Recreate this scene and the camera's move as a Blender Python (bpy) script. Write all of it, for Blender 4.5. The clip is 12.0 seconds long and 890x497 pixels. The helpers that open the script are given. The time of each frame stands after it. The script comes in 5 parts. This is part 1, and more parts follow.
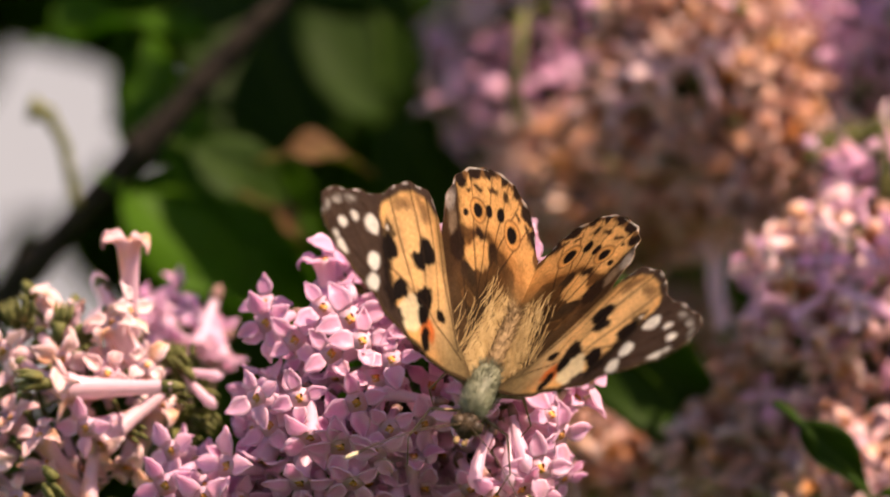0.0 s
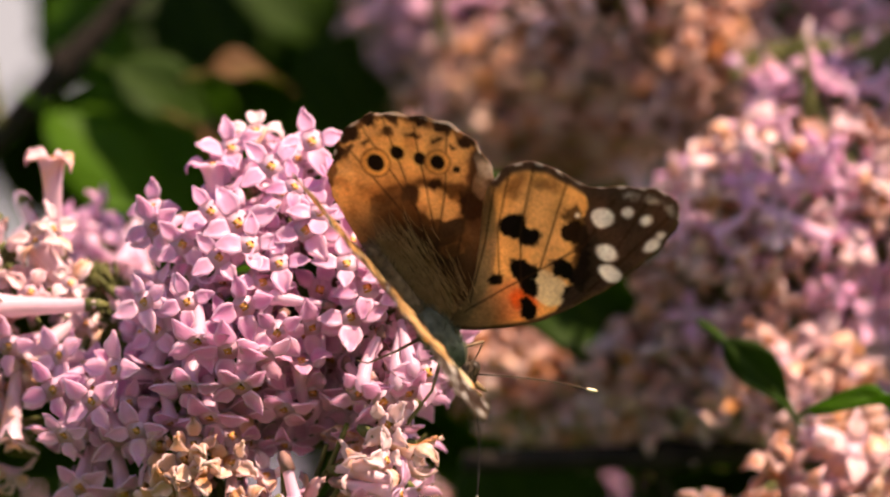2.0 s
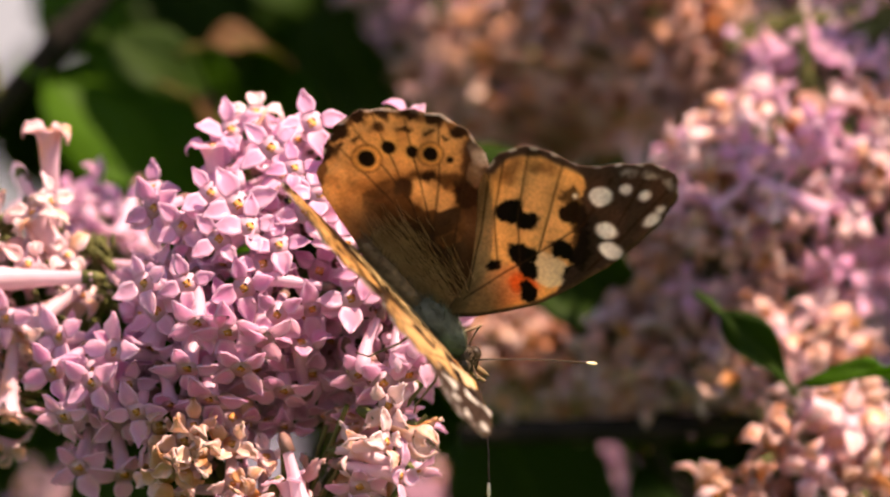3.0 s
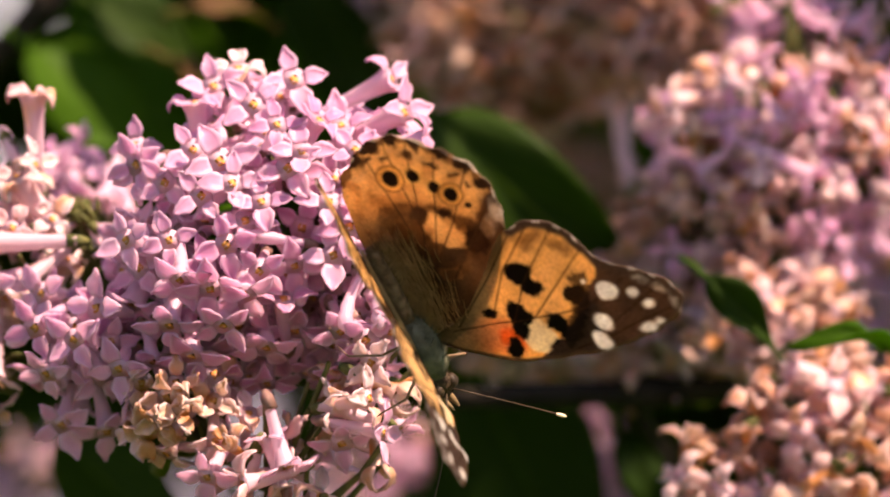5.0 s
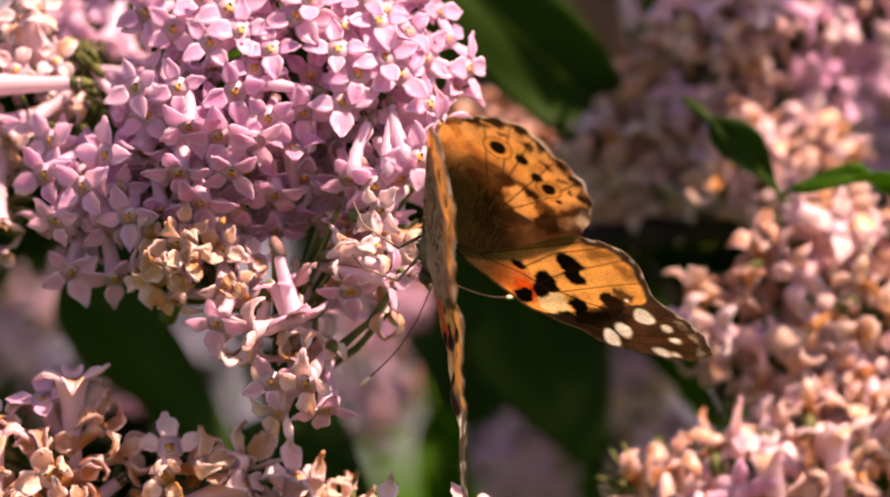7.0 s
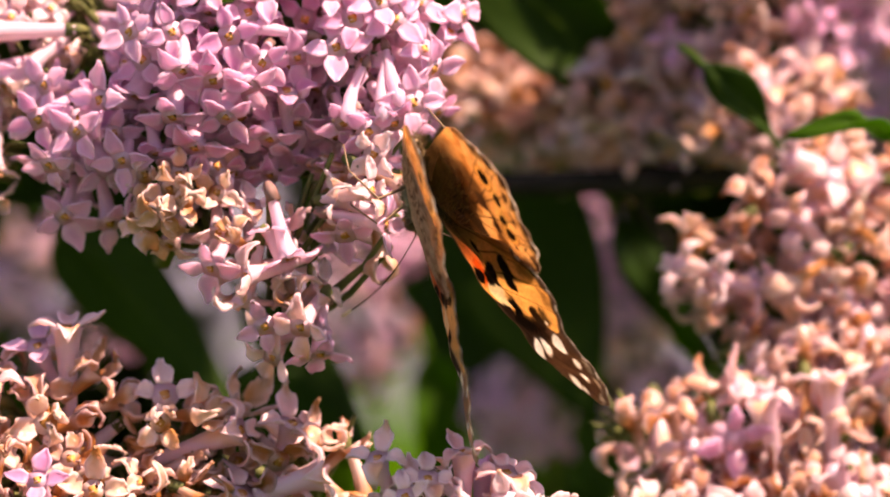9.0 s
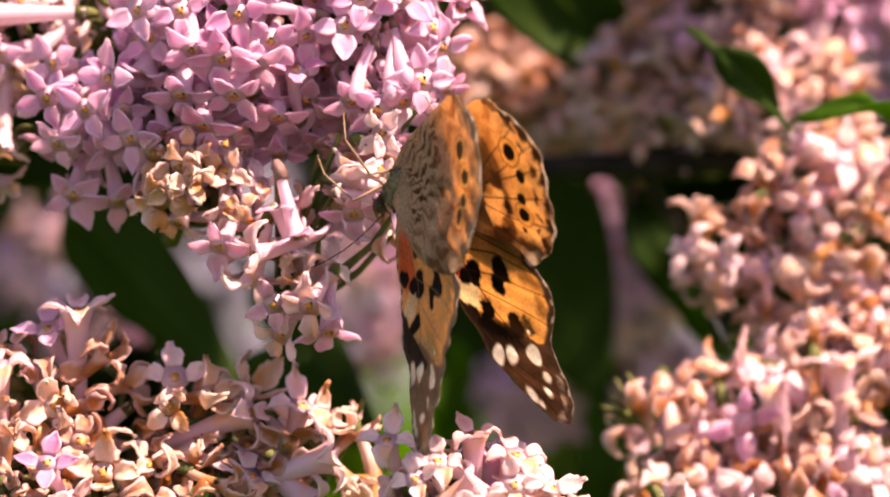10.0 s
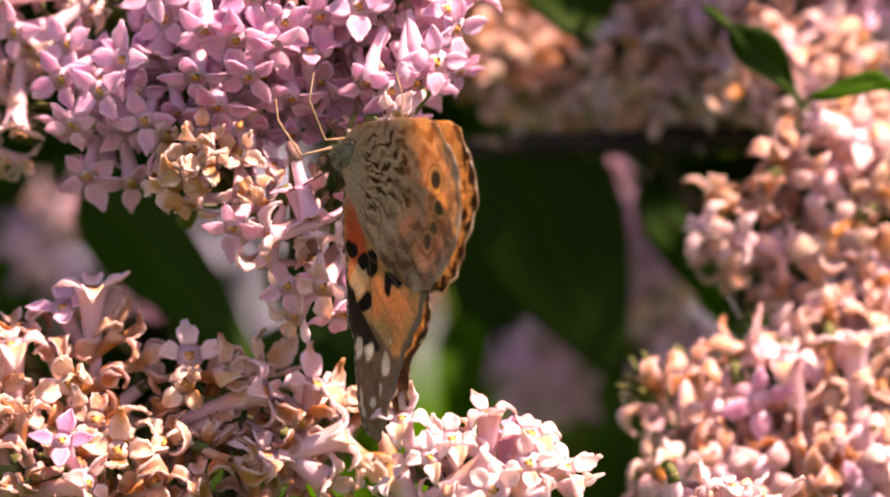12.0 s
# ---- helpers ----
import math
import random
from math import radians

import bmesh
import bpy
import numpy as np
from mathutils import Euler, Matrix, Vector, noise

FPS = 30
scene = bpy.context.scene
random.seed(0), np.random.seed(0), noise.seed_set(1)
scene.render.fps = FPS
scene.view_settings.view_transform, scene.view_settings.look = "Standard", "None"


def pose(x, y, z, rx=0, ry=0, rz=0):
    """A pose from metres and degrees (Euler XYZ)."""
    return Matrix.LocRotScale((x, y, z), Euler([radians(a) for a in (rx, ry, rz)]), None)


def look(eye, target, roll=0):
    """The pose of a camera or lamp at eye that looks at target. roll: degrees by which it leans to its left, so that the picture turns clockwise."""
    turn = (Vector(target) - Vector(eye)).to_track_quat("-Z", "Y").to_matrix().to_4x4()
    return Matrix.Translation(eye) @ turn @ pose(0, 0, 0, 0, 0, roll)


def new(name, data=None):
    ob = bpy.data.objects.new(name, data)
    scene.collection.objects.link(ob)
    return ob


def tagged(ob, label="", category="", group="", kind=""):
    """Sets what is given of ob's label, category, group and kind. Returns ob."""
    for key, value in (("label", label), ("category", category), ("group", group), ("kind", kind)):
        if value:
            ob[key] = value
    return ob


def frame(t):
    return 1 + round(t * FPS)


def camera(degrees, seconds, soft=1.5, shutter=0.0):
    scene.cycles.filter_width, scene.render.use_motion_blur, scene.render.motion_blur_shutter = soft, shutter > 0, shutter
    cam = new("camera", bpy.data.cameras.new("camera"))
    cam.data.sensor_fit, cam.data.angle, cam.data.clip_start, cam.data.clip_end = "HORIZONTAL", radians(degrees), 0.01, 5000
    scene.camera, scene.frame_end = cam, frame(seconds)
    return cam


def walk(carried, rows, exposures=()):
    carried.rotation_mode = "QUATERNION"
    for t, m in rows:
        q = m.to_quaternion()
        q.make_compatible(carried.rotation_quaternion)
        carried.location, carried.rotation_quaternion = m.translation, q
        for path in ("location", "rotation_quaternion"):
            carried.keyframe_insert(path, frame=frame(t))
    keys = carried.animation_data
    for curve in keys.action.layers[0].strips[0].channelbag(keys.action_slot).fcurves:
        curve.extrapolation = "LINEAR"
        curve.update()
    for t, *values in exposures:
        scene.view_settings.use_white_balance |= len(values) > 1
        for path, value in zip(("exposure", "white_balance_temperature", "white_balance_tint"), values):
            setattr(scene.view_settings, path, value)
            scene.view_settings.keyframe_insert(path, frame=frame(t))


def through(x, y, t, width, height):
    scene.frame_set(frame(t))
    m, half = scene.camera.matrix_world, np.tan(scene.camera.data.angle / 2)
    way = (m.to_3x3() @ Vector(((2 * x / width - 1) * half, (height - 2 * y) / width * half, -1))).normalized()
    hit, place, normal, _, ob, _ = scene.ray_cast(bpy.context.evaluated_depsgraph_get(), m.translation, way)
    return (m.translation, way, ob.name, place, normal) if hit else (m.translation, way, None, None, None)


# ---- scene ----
# A painted butterfly on a flowering lilac, filmed through a long lens from one metre away.
# x runs to the right, y away from the camera, z up; the focus lies on the blossom at y = 0.

HEIGHT = 1.5
cam = camera(5.747, 12.0, soft=1.9, shutter=0.0)
cam.data.dof.use_dof = True
cam.data.dof.focus_distance = 0.988
cam.data.dof.aperture_fstop = 20.0


def aim(x, z):
    return look((0.0, -1.0, HEIGHT), (x, 0.0, HEIGHT + z))


walk(cam, [(t, aim(x, z)) for t, x, z in (
    (0, -0.00787, 0.01248),
    (0.2, -0.00646, 0.00397),
    (0.5, -0.00186, 0.00506),
    (0.7, -0.00154, 0.00320),
    (0.8, -0.00211, 0.00358),
    (1, -0.00230, 0.00384),
    (1.2, -0.00307, 0.00064),
    (1.5, -0.00230, 0.00640),
    (2, 0.00077, 0.00326),
    (2.5, 0.00000, 0.00000),
    (3, 0.00109, 0.00013),
    (3.5, 0.00269, -0.00429),
    (3.7, 0.00173, -0.00365),
    (5.3, 0.00294, -0.00422),
    (5.5, 0.00288, -0.00563),
    (6, 0.00352, -0.01011),
    (6.5, 0.00314, -0.01670),
    (6.8, 0.00269, -0.02080),
    (7, 0.00243, -0.02176),
    (7.2, 0.00346, -0.02330),
    (8.8, 0.00397, -0.02778),
    (9, 0.00294, -0.02778),
    (9.5, 0.00186, -0.02803),
    (10, 0.00186, -0.02970),
    (10.5, 0.00205, -0.03130),
    (11, 0.00141, -0.03245),
    (11.5, 0.00166, -0.03334),
    (12, 0.00019, -0.03219),
)], exposures=[(0.0, 1.14, 8500, 29), (1.5, 1.18, 8500, 30), (2.5, 1.25, 8500, 31), (7.0, 1.30, 8500, 34), (10.0, 1.63, 8500, 37), (12.0, 1.68, 8500, 37)])

# ---- light ----
world = bpy.data.worlds.new("sky")
scene.world = world
world.use_nodes = True
SUN_HEIGHT, SUN_SIDE = radians(57), radians(117)   # side: clockwise from +y
sky = world.node_tree.nodes.new("ShaderNodeTexSky")
sky.sky_type = "NISHITA"
sky.sun_disc = False
sky.sun_elevation = SUN_HEIGHT
sky.sun_rotation = SUN_SIDE
sky.dust_density = 0.2
sky.air_density = 1.0
sky.ozone_density = 6.0
back = world.node_tree.nodes["Background"]
sky_tint = world.node_tree.nodes.new("ShaderNodeMix")   # added warm tint on the sky light, sets the tone of the shade
sky_tint.data_type, sky_tint.blend_type = "RGBA", "MULTIPLY"
sky_tint.inputs[0].default_value = 1.0
sky_tint.inputs[7].default_value = (1.0, 0.82, 0.735, 1)
world.node_tree.links.new(sky.outputs[0], sky_tint.inputs[6])
world.node_tree.links.new(sky_tint.outputs[2], back.inputs[0])
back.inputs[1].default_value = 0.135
sun = new("sun", bpy.data.lights.new("sun", "SUN"))
sun.data.energy = 5.0
sun.data.angle = radians(0.6)
sun.data.color = (1.0, 0.93, 0.82)
to_sun = Vector((math.sin(SUN_SIDE) * math.cos(SUN_HEIGHT), math.cos(SUN_SIDE) * math.cos(SUN_HEIGHT), math.sin(SUN_HEIGHT)))
sun.matrix_world = look(to_sun * 5 + Vector((0, 0, HEIGHT)), (0, 0, HEIGHT))

# ---- materials ----


class Nodes:
    """A small helper to write node trees in few lines."""

    def __init__(self, name):
        self.mat = bpy.data.materials.new(name)
        self.mat.use_nodes = True
        self.tree = self.mat.node_tree
        self.bsdf = self.tree.nodes["Principled BSDF"]
        self.out = self.tree.nodes["Material Output"]

    def add(self, kind, **values):
        node = self.tree.nodes.new(kind)
        for key, value in values.items():
            node.inputs[key].default_value = value
        return node

    def link(self, a, b):
        self.tree.links.new(a, b)

    def noise(self, scale, detail=3.0, space="Object"):
        co = self.add("ShaderNodeTexCoord")
        n = self.add("ShaderNodeTexNoise", Scale=scale, Detail=detail)
        self.link(co.outputs[space], n.inputs["Vector"])
        return n.outputs["Fac"]

    def ramp(self, fac, *stops):
        r = self.add("ShaderNodeValToRGB")
        while len(r.color_ramp.elements) < len(stops):
            r.color_ramp.elements.new(0.5)
        for e, (at, colour) in zip(r.color_ramp.elements, stops):
            e.position, e.color = at, (*colour, 1)
        self.link(fac, r.inputs[0])
        return r.outputs[0]

    def mix(self, fac, a, b, blend="MIX"):
        m = self.tree.nodes.new("ShaderNodeMix")
        m.data_type, m.blend_type = "RGBA", blend
        for value, slot in ((fac, m.inputs[0]), (a, m.inputs[6]), (b, m.inputs[7])):
            if isinstance(value, (int, float)):
                slot.default_value = value
            elif isinstance(value, tuple):
                slot.default_value = (*value, 1)
            else:
                self.link(value, slot)
        return m.outputs[2]

    def bump(self, fac, strength, distance):
        b = self.add("ShaderNodeBump", Strength=strength, Distance=distance)
        self.link(fac, b.inputs["Height"])
        self.link(b.outputs[0], self.bsdf.inputs["Normal"])

    def finish(self, colour, rough=0.6, through=0.0, glow=None, spec=0.3, clear=1.0):
        """through: the share of light that shines through a thin petal, leaf or wing."""
        if isinstance(colour, tuple):
            self.bsdf.inputs["Base Color"].default_value = (*colour, 1)
        else:
            self.link(colour, self.bsdf.inputs["Base Color"])
        self.bsdf.inputs["Roughness"].default_value = rough
        self.bsdf.inputs["Specular IOR Level"].default_value = spec
        if through:
            t = self.add("ShaderNodeBsdfTranslucent")
            g = self.add("ShaderNodeGamma", Gamma=clear)
            self.link(glow if glow is not None else colour, g.inputs[0])
            self.link(g.outputs[0], t.inputs[0])
            m = self.add("ShaderNodeMixShader", Fac=through)
            self.link(self.bsdf.outputs[0], m.inputs[1])
            self.link(t.outputs[0], m.inputs[2])
            self.link(m.outputs[0], self.out.inputs[0])
        return self.mat


def petal_material(name, low, high, stain, amount, through=0.3):
    """Petals: each floret its own tint, fine mottling, and a share of stained or dried spots."""
    n = Nodes(name)
    rnd = n.add("ShaderNodeObjectInfo").outputs["Random"]
    middle = tuple(0.4 * a + 0.6 * b for a, b in zip(low, high))
    colour = n.ramp(rnd, (0.0, low), (0.45, middle), (1.0, high))
    fine = n.noise(900.0)
    colour = n.mix(0.25, colour, n.ramp(fine, (0.3, (0.6, 0.55, 0.6)), (0.7, (1.0, 1.0, 1.0))), "MULTIPLY")
    isl = n.add("ShaderNodeNewGeometry").outputs["Random Per Island"]
    colour = n.mix(0.4, colour, n.ramp(isl, (0.0, (0.84, 0.74, 0.86)), (1.0, (1.0, 1.0, 1.0))), "MULTIPLY")
    blot = n.noise(210.0, 2.0, "Object")
    uv = n.add("ShaderNodeUVMap")
    split = n.add("ShaderNodeSeparateXYZ")
    n.link(uv.outputs[0], split.inputs[0])
    off = n.add("ShaderNodeMath")
    off.operation = "ABSOLUTE"
    n.link(split.outputs[0], off.inputs[0])
    colour = n.mix(n.ramp(off.outputs[0], (0.5, (0, 0, 0)), (1.0, (0.45, 0.45, 0.45))), colour, (0.92, 0.76, 0.86))
    base = n.ramp(split.outputs[1], (0.0, (0.3, 0.3, 0.3)), (0.25, (0, 0, 0)))
    colour = n.mix(base, colour, (0.93, 0.80, 0.84))
    wave = n.add("ShaderNodeTexWave", Scale=3.2, Distortion=1.5, Detail=2.0)
    n.link(uv.outputs[0], wave.inputs["Vector"])
    colour = n.mix(0.14, colour, n.ramp(wave.outputs["Fac"], (0.2, (0.72, 0.62, 0.74)), (0.7, (1.0, 1.0, 1.0))), "MULTIPLY")
    colour = n.mix(n.ramp(blot, (0.62 - amount, (0, 0, 0)), (0.72 - amount * 0.6, (1, 1, 1))), colour, stain)
    n.bump(fine, 0.25, 0.0004)
    return n.finish(colour, 0.36, through, spec=0.5, clear=0.6)


FRESH = petal_material("fresh petal", (0.80, 0.365, 0.61), (0.92, 0.57, 0.745), (0.89, 0.57, 0.68), 0.03, 0.62)
FRESH_TUBE = petal_material("lilac tube", (0.77, 0.40, 0.60), (0.89, 0.58, 0.73), (0.86, 0.56, 0.64), 0.05, 0.5)
FADED = petal_material("faded petal", (0.89, 0.54, 0.51), (0.96, 0.75, 0.70), (0.82, 0.46, 0.26), 0.05, 0.52)
FADED_TUBE = petal_material("faded tube", (0.76, 0.42, 0.52), (0.87, 0.60, 0.67), (0.78, 0.46, 0.34), 0.04, 0.42)
WITHER = petal_material("withered petal", (0.62, 0.28, 0.09), (0.93, 0.69, 0.54), (0.58, 0.26, 0.08), 0.10, 0.50)
WITHER_TUBE = petal_material("withered tube", (0.58, 0.27, 0.10), (0.84, 0.58, 0.46), (0.50, 0.20, 0.06), 0.14, 0.35)

RUST = petal_material("rusty petal", (0.38, 0.13, 0.04), (0.80, 0.44, 0.28), (0.44, 0.15, 0.04), 0.12, 0.45)
RUST_TUBE = petal_material("rusty tube", (0.40, 0.15, 0.06), (0.70, 0.38, 0.26), (0.36, 0.12, 0.03), 0.12, 0.35)


def plain(name, low, high, scale, rough=0.6, through=0.0, bump=0.3, spec=0.15):
    n = Nodes(name)
    fac = n.noise(scale)
    n.bump(fac, bump, 0.3 / scale)
    return n.finish(n.ramp(fac, (0.3, low), (0.7, high)), rough, through, spec=spec)


ANTHER = plain("anther", (0.52, 0.20, 0.05), (0.66, 0.32, 0.10), 1500.0, 0.7)
ANTHER_OLD = plain("old anther", (0.36, 0.15, 0.04), (0.55, 0.28, 0.08), 1500.0, 0.8)
CALYX = plain("calyx", (0.07, 0.08, 0.025), (0.15, 0.15, 0.05), 600.0, 0.6, 0.15)
CALYX_FRESH = plain("purplish calyx", (0.16, 0.09, 0.07), (0.30, 0.17, 0.15), 600.0, 0.6, 0.15)
STALK = plain("stalk", (0.06, 0.07, 0.022), (0.13, 0.13, 0.045), 400.0)
BARK = plain("bark", (0.009, 0.007, 0.005), (0.030, 0.022, 0.016), 260.0, 0.85, 0.0, 0.8)
GRASS = plain("lawn", (0.012, 0.048, 0.001), (0.026, 0.068, 0.002), 6.0, 1.0, spec=0.0)


def leaf_material(name, low, high, glow=0.5):
    n = Nodes(name)
    uv = n.add("ShaderNodeUVMap")
    split = n.add("ShaderNodeSeparateXYZ")
    n.link(uv.outputs[0], split.inputs[0])
    off = n.add("ShaderNodeMath")
    off.operation = "ABSOLUTE"
    n.link(split.outputs[0], off.inputs[0])
    rise = n.add("ShaderNodeMath")
    rise.operation = "MULTIPLY_ADD"
    n.link(off.outputs[0], rise.inputs[0])
    rise.inputs[1].default_value = -0.45
    n.link(split.outputs[1], rise.inputs[2])
    wave = n.add("ShaderNodeMath")
    wave.operation = "PINGPONG"
    n.link(rise.outputs[0], wave.inputs[0])
    wave.inputs[1].default_value = 0.06
    vein = n.ramp(wave.outputs[0], (0.0, (1, 1, 1)), (0.012, (0, 0, 0)))
    mid = n.ramp(off.outputs[0], (0.0, (1, 1, 1)), (0.07, (0, 0, 0)))
    veins = n.mix(1.0, vein, mid, "LIGHTEN")
    rnd = n.add("ShaderNodeObjectInfo").outputs["Random"]
    isl = n.add("ShaderNodeNewGeometry").outputs["Random Per Island"]
    colour = n.mix(0.6, n.ramp(rnd, (0.0, low), (1.0, high)), n.ramp(isl, (0.0, low), (1.0, high)))
    mott = n.noise(120.0)
    colour = n.mix(0.5, colour, n.ramp(mott, (0.3, (0.55, 0.6, 0.5)), (0.7, (1.0, 1.0, 1.0))), "MULTIPLY")
    colour = n.mix(n.mix(0.72, veins, (0, 0, 0)), colour, (0.10, 0.20, 0.02))
    n.bump(veins, 0.35, 0.0006)
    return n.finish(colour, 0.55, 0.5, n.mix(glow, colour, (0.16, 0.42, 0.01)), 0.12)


# sun and shade put into the leaf colour: a dark copy, a bright copy
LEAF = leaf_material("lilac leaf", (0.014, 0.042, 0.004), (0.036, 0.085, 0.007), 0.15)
LEAF_SUNLIT = leaf_material("leaf in sunlit colour", (0.034, 0.110, 0.004), (0.066, 0.175, 0.008), 0.65)
LEAF_BACK = leaf_material("shrub leaf", (0.020, 0.055, 0.006), (0.050, 0.115, 0.012))

# ---- building blocks ----


def mesh_of(name, bm, mats):
    me = bpy.data.meshes.new(name)
    bmesh.ops.recalc_face_normals(bm, faces=bm.faces)
    for f in bm.faces:
        f.smooth = True
    bm.to_mesh(me)
    bm.free()
    for m in mats:
        me.materials.append(m)
    return me


def part(name, data, parent, m=None, label=""):
    ob = new(name, data)
    ob.parent = parent
    if m is not None:
        ob.matrix_basis = m
    return tagged(ob, label)


def thing(name, place, label, category, group="", kind=""):
    ob = new(name)
    ob.empty_display_size = 0.01
    ob.location = place
    return tagged(ob, label, category, group, kind)


def add_tube(bm, points, radii, sides=8, mat=0, cap=True):
    """A round tube along points, with one radius a point."""
    points = [Vector(p) for p in points]
    rings = []
    side = None
    for i, p in enumerate(points):
        way = (points[min(i + 1, len(points) - 1)] - points[max(i - 1, 0)]).normalized()
        if side is None:
            side = way.orthogonal().normalized()
        side = (side - way * side.dot(way)).normalized()
        up = way.cross(side)
        rings.append([bm.verts.new(p + radii[i] * (math.cos(a) * side + math.sin(a) * up))
                      for a in (2 * math.pi * k / sides for k in range(sides))])
    for a, b in zip(rings, rings[1:]):
        for k in range(sides):
            bm.faces.new((a[k], a[(k + 1) % sides], b[(k + 1) % sides], b[k])).material_index = mat
    if cap:
        bm.faces.new(rings[0][::-1]).material_index = mat
        bm.faces.new(rings[-1]).material_index = mat


def add_sheet(bm, grid, thick, mat=0, uv=None):
    """A closed thin shell over a grid of points (rows of Vectors), thick metres deep."""
    rows, cols = len(grid), len(grid[0])

    def normal(i, j):
        a = grid[min(i + 1, rows - 1)][j] - grid[max(i - 1, 0)][j]
        b = grid[i][min(j + 1, cols - 1)] - grid[i][max(j - 1, 0)]
        c = a.cross(b)
        return c.normalized() if c.length > 1e-12 else Vector((0, 0, 1))

    top = [[bm.verts.new(grid[i][j] + normal(i, j) * thick / 2) for j in range(cols)] for i in range(rows)]
    low = [[bm.verts.new(grid[i][j] - normal(i, j) * thick / 2) for j in range(cols)] for i in range(rows)]
    made = []
    for i in range(rows - 1):
        for j in range(cols - 1):
            made.append((bm.faces.new((top[i][j], top[i + 1][j], top[i + 1][j + 1], top[i][j + 1])), (i, j), (i + 1, j), (i + 1, j + 1), (i, j + 1)))
            made.append((bm.faces.new((low[i][j], low[i][j + 1], low[i + 1][j + 1], low[i + 1][j])), (i, j), (i, j + 1), (i + 1, j + 1), (i + 1, j)))
    rim = [(i, 0) for i in range(rows)] + [(rows - 1, j) for j in range(1, cols)]
    rim += [(i, cols - 1) for i in range(rows - 2, -1, -1)] + [(0, j) for j in range(cols - 2, 0, -1)]
    for (a, b), (c, d) in zip(rim, rim[1:] + rim[:1]):
        made.append((bm.faces.new((top[a][b], top[c][d], low[c][d], low[a][b])), (a, b), (c, d), (c, d), (a, b)))
    for f, *corners in made:
        f.material_index = mat
        if uv is not None:
            for loop, (i, j) in zip(f.loops, corners):
                loop[uv].uv = (2.0 * j / (cols - 1) - 1.0, i / (rows - 1))


# ---- florets: a tube with four pointed petals; the face lies at the origin and looks along +z ----


def add_petal(bm, uv, rng, turn, length, width, lift, curl, cup, crumple, mat, n=6, w=4):
    """A fleshy pointed petal with raised edges and a small hooked tip."""
    grid = []
    for i in range(n + 1):
        s = i / n
        half = width / 2 * min(1.0, 0.58 + 1.15 * s) * (1 - s ** 1.9) ** 0.95 * 1.14 if s < 1 else 0.00006
        ang = lift + curl * s * s
        row = []
        for j in range(w + 1):
            q = 2 * j / w - 1
            x = 0.0011 + length * s * math.cos(ang)
            z = length * s * math.sin(ang) + half * (cup * q * q + 0.14 * q ** 6) * (0.6 + 0.7 * s) + 0.16 * length * max(0, s - 0.75) / 0.25
            p = Vector((x, half * q, z))
            p += Vector([rng.uniform(-1, 1) for _ in range(3)]) * crumple * (0.3 + s)
            row.append(Matrix.Rotation(turn, 3, "Z") @ p)
        grid.append(row)
    add_sheet(bm, grid, 0.0002, mat, uv)


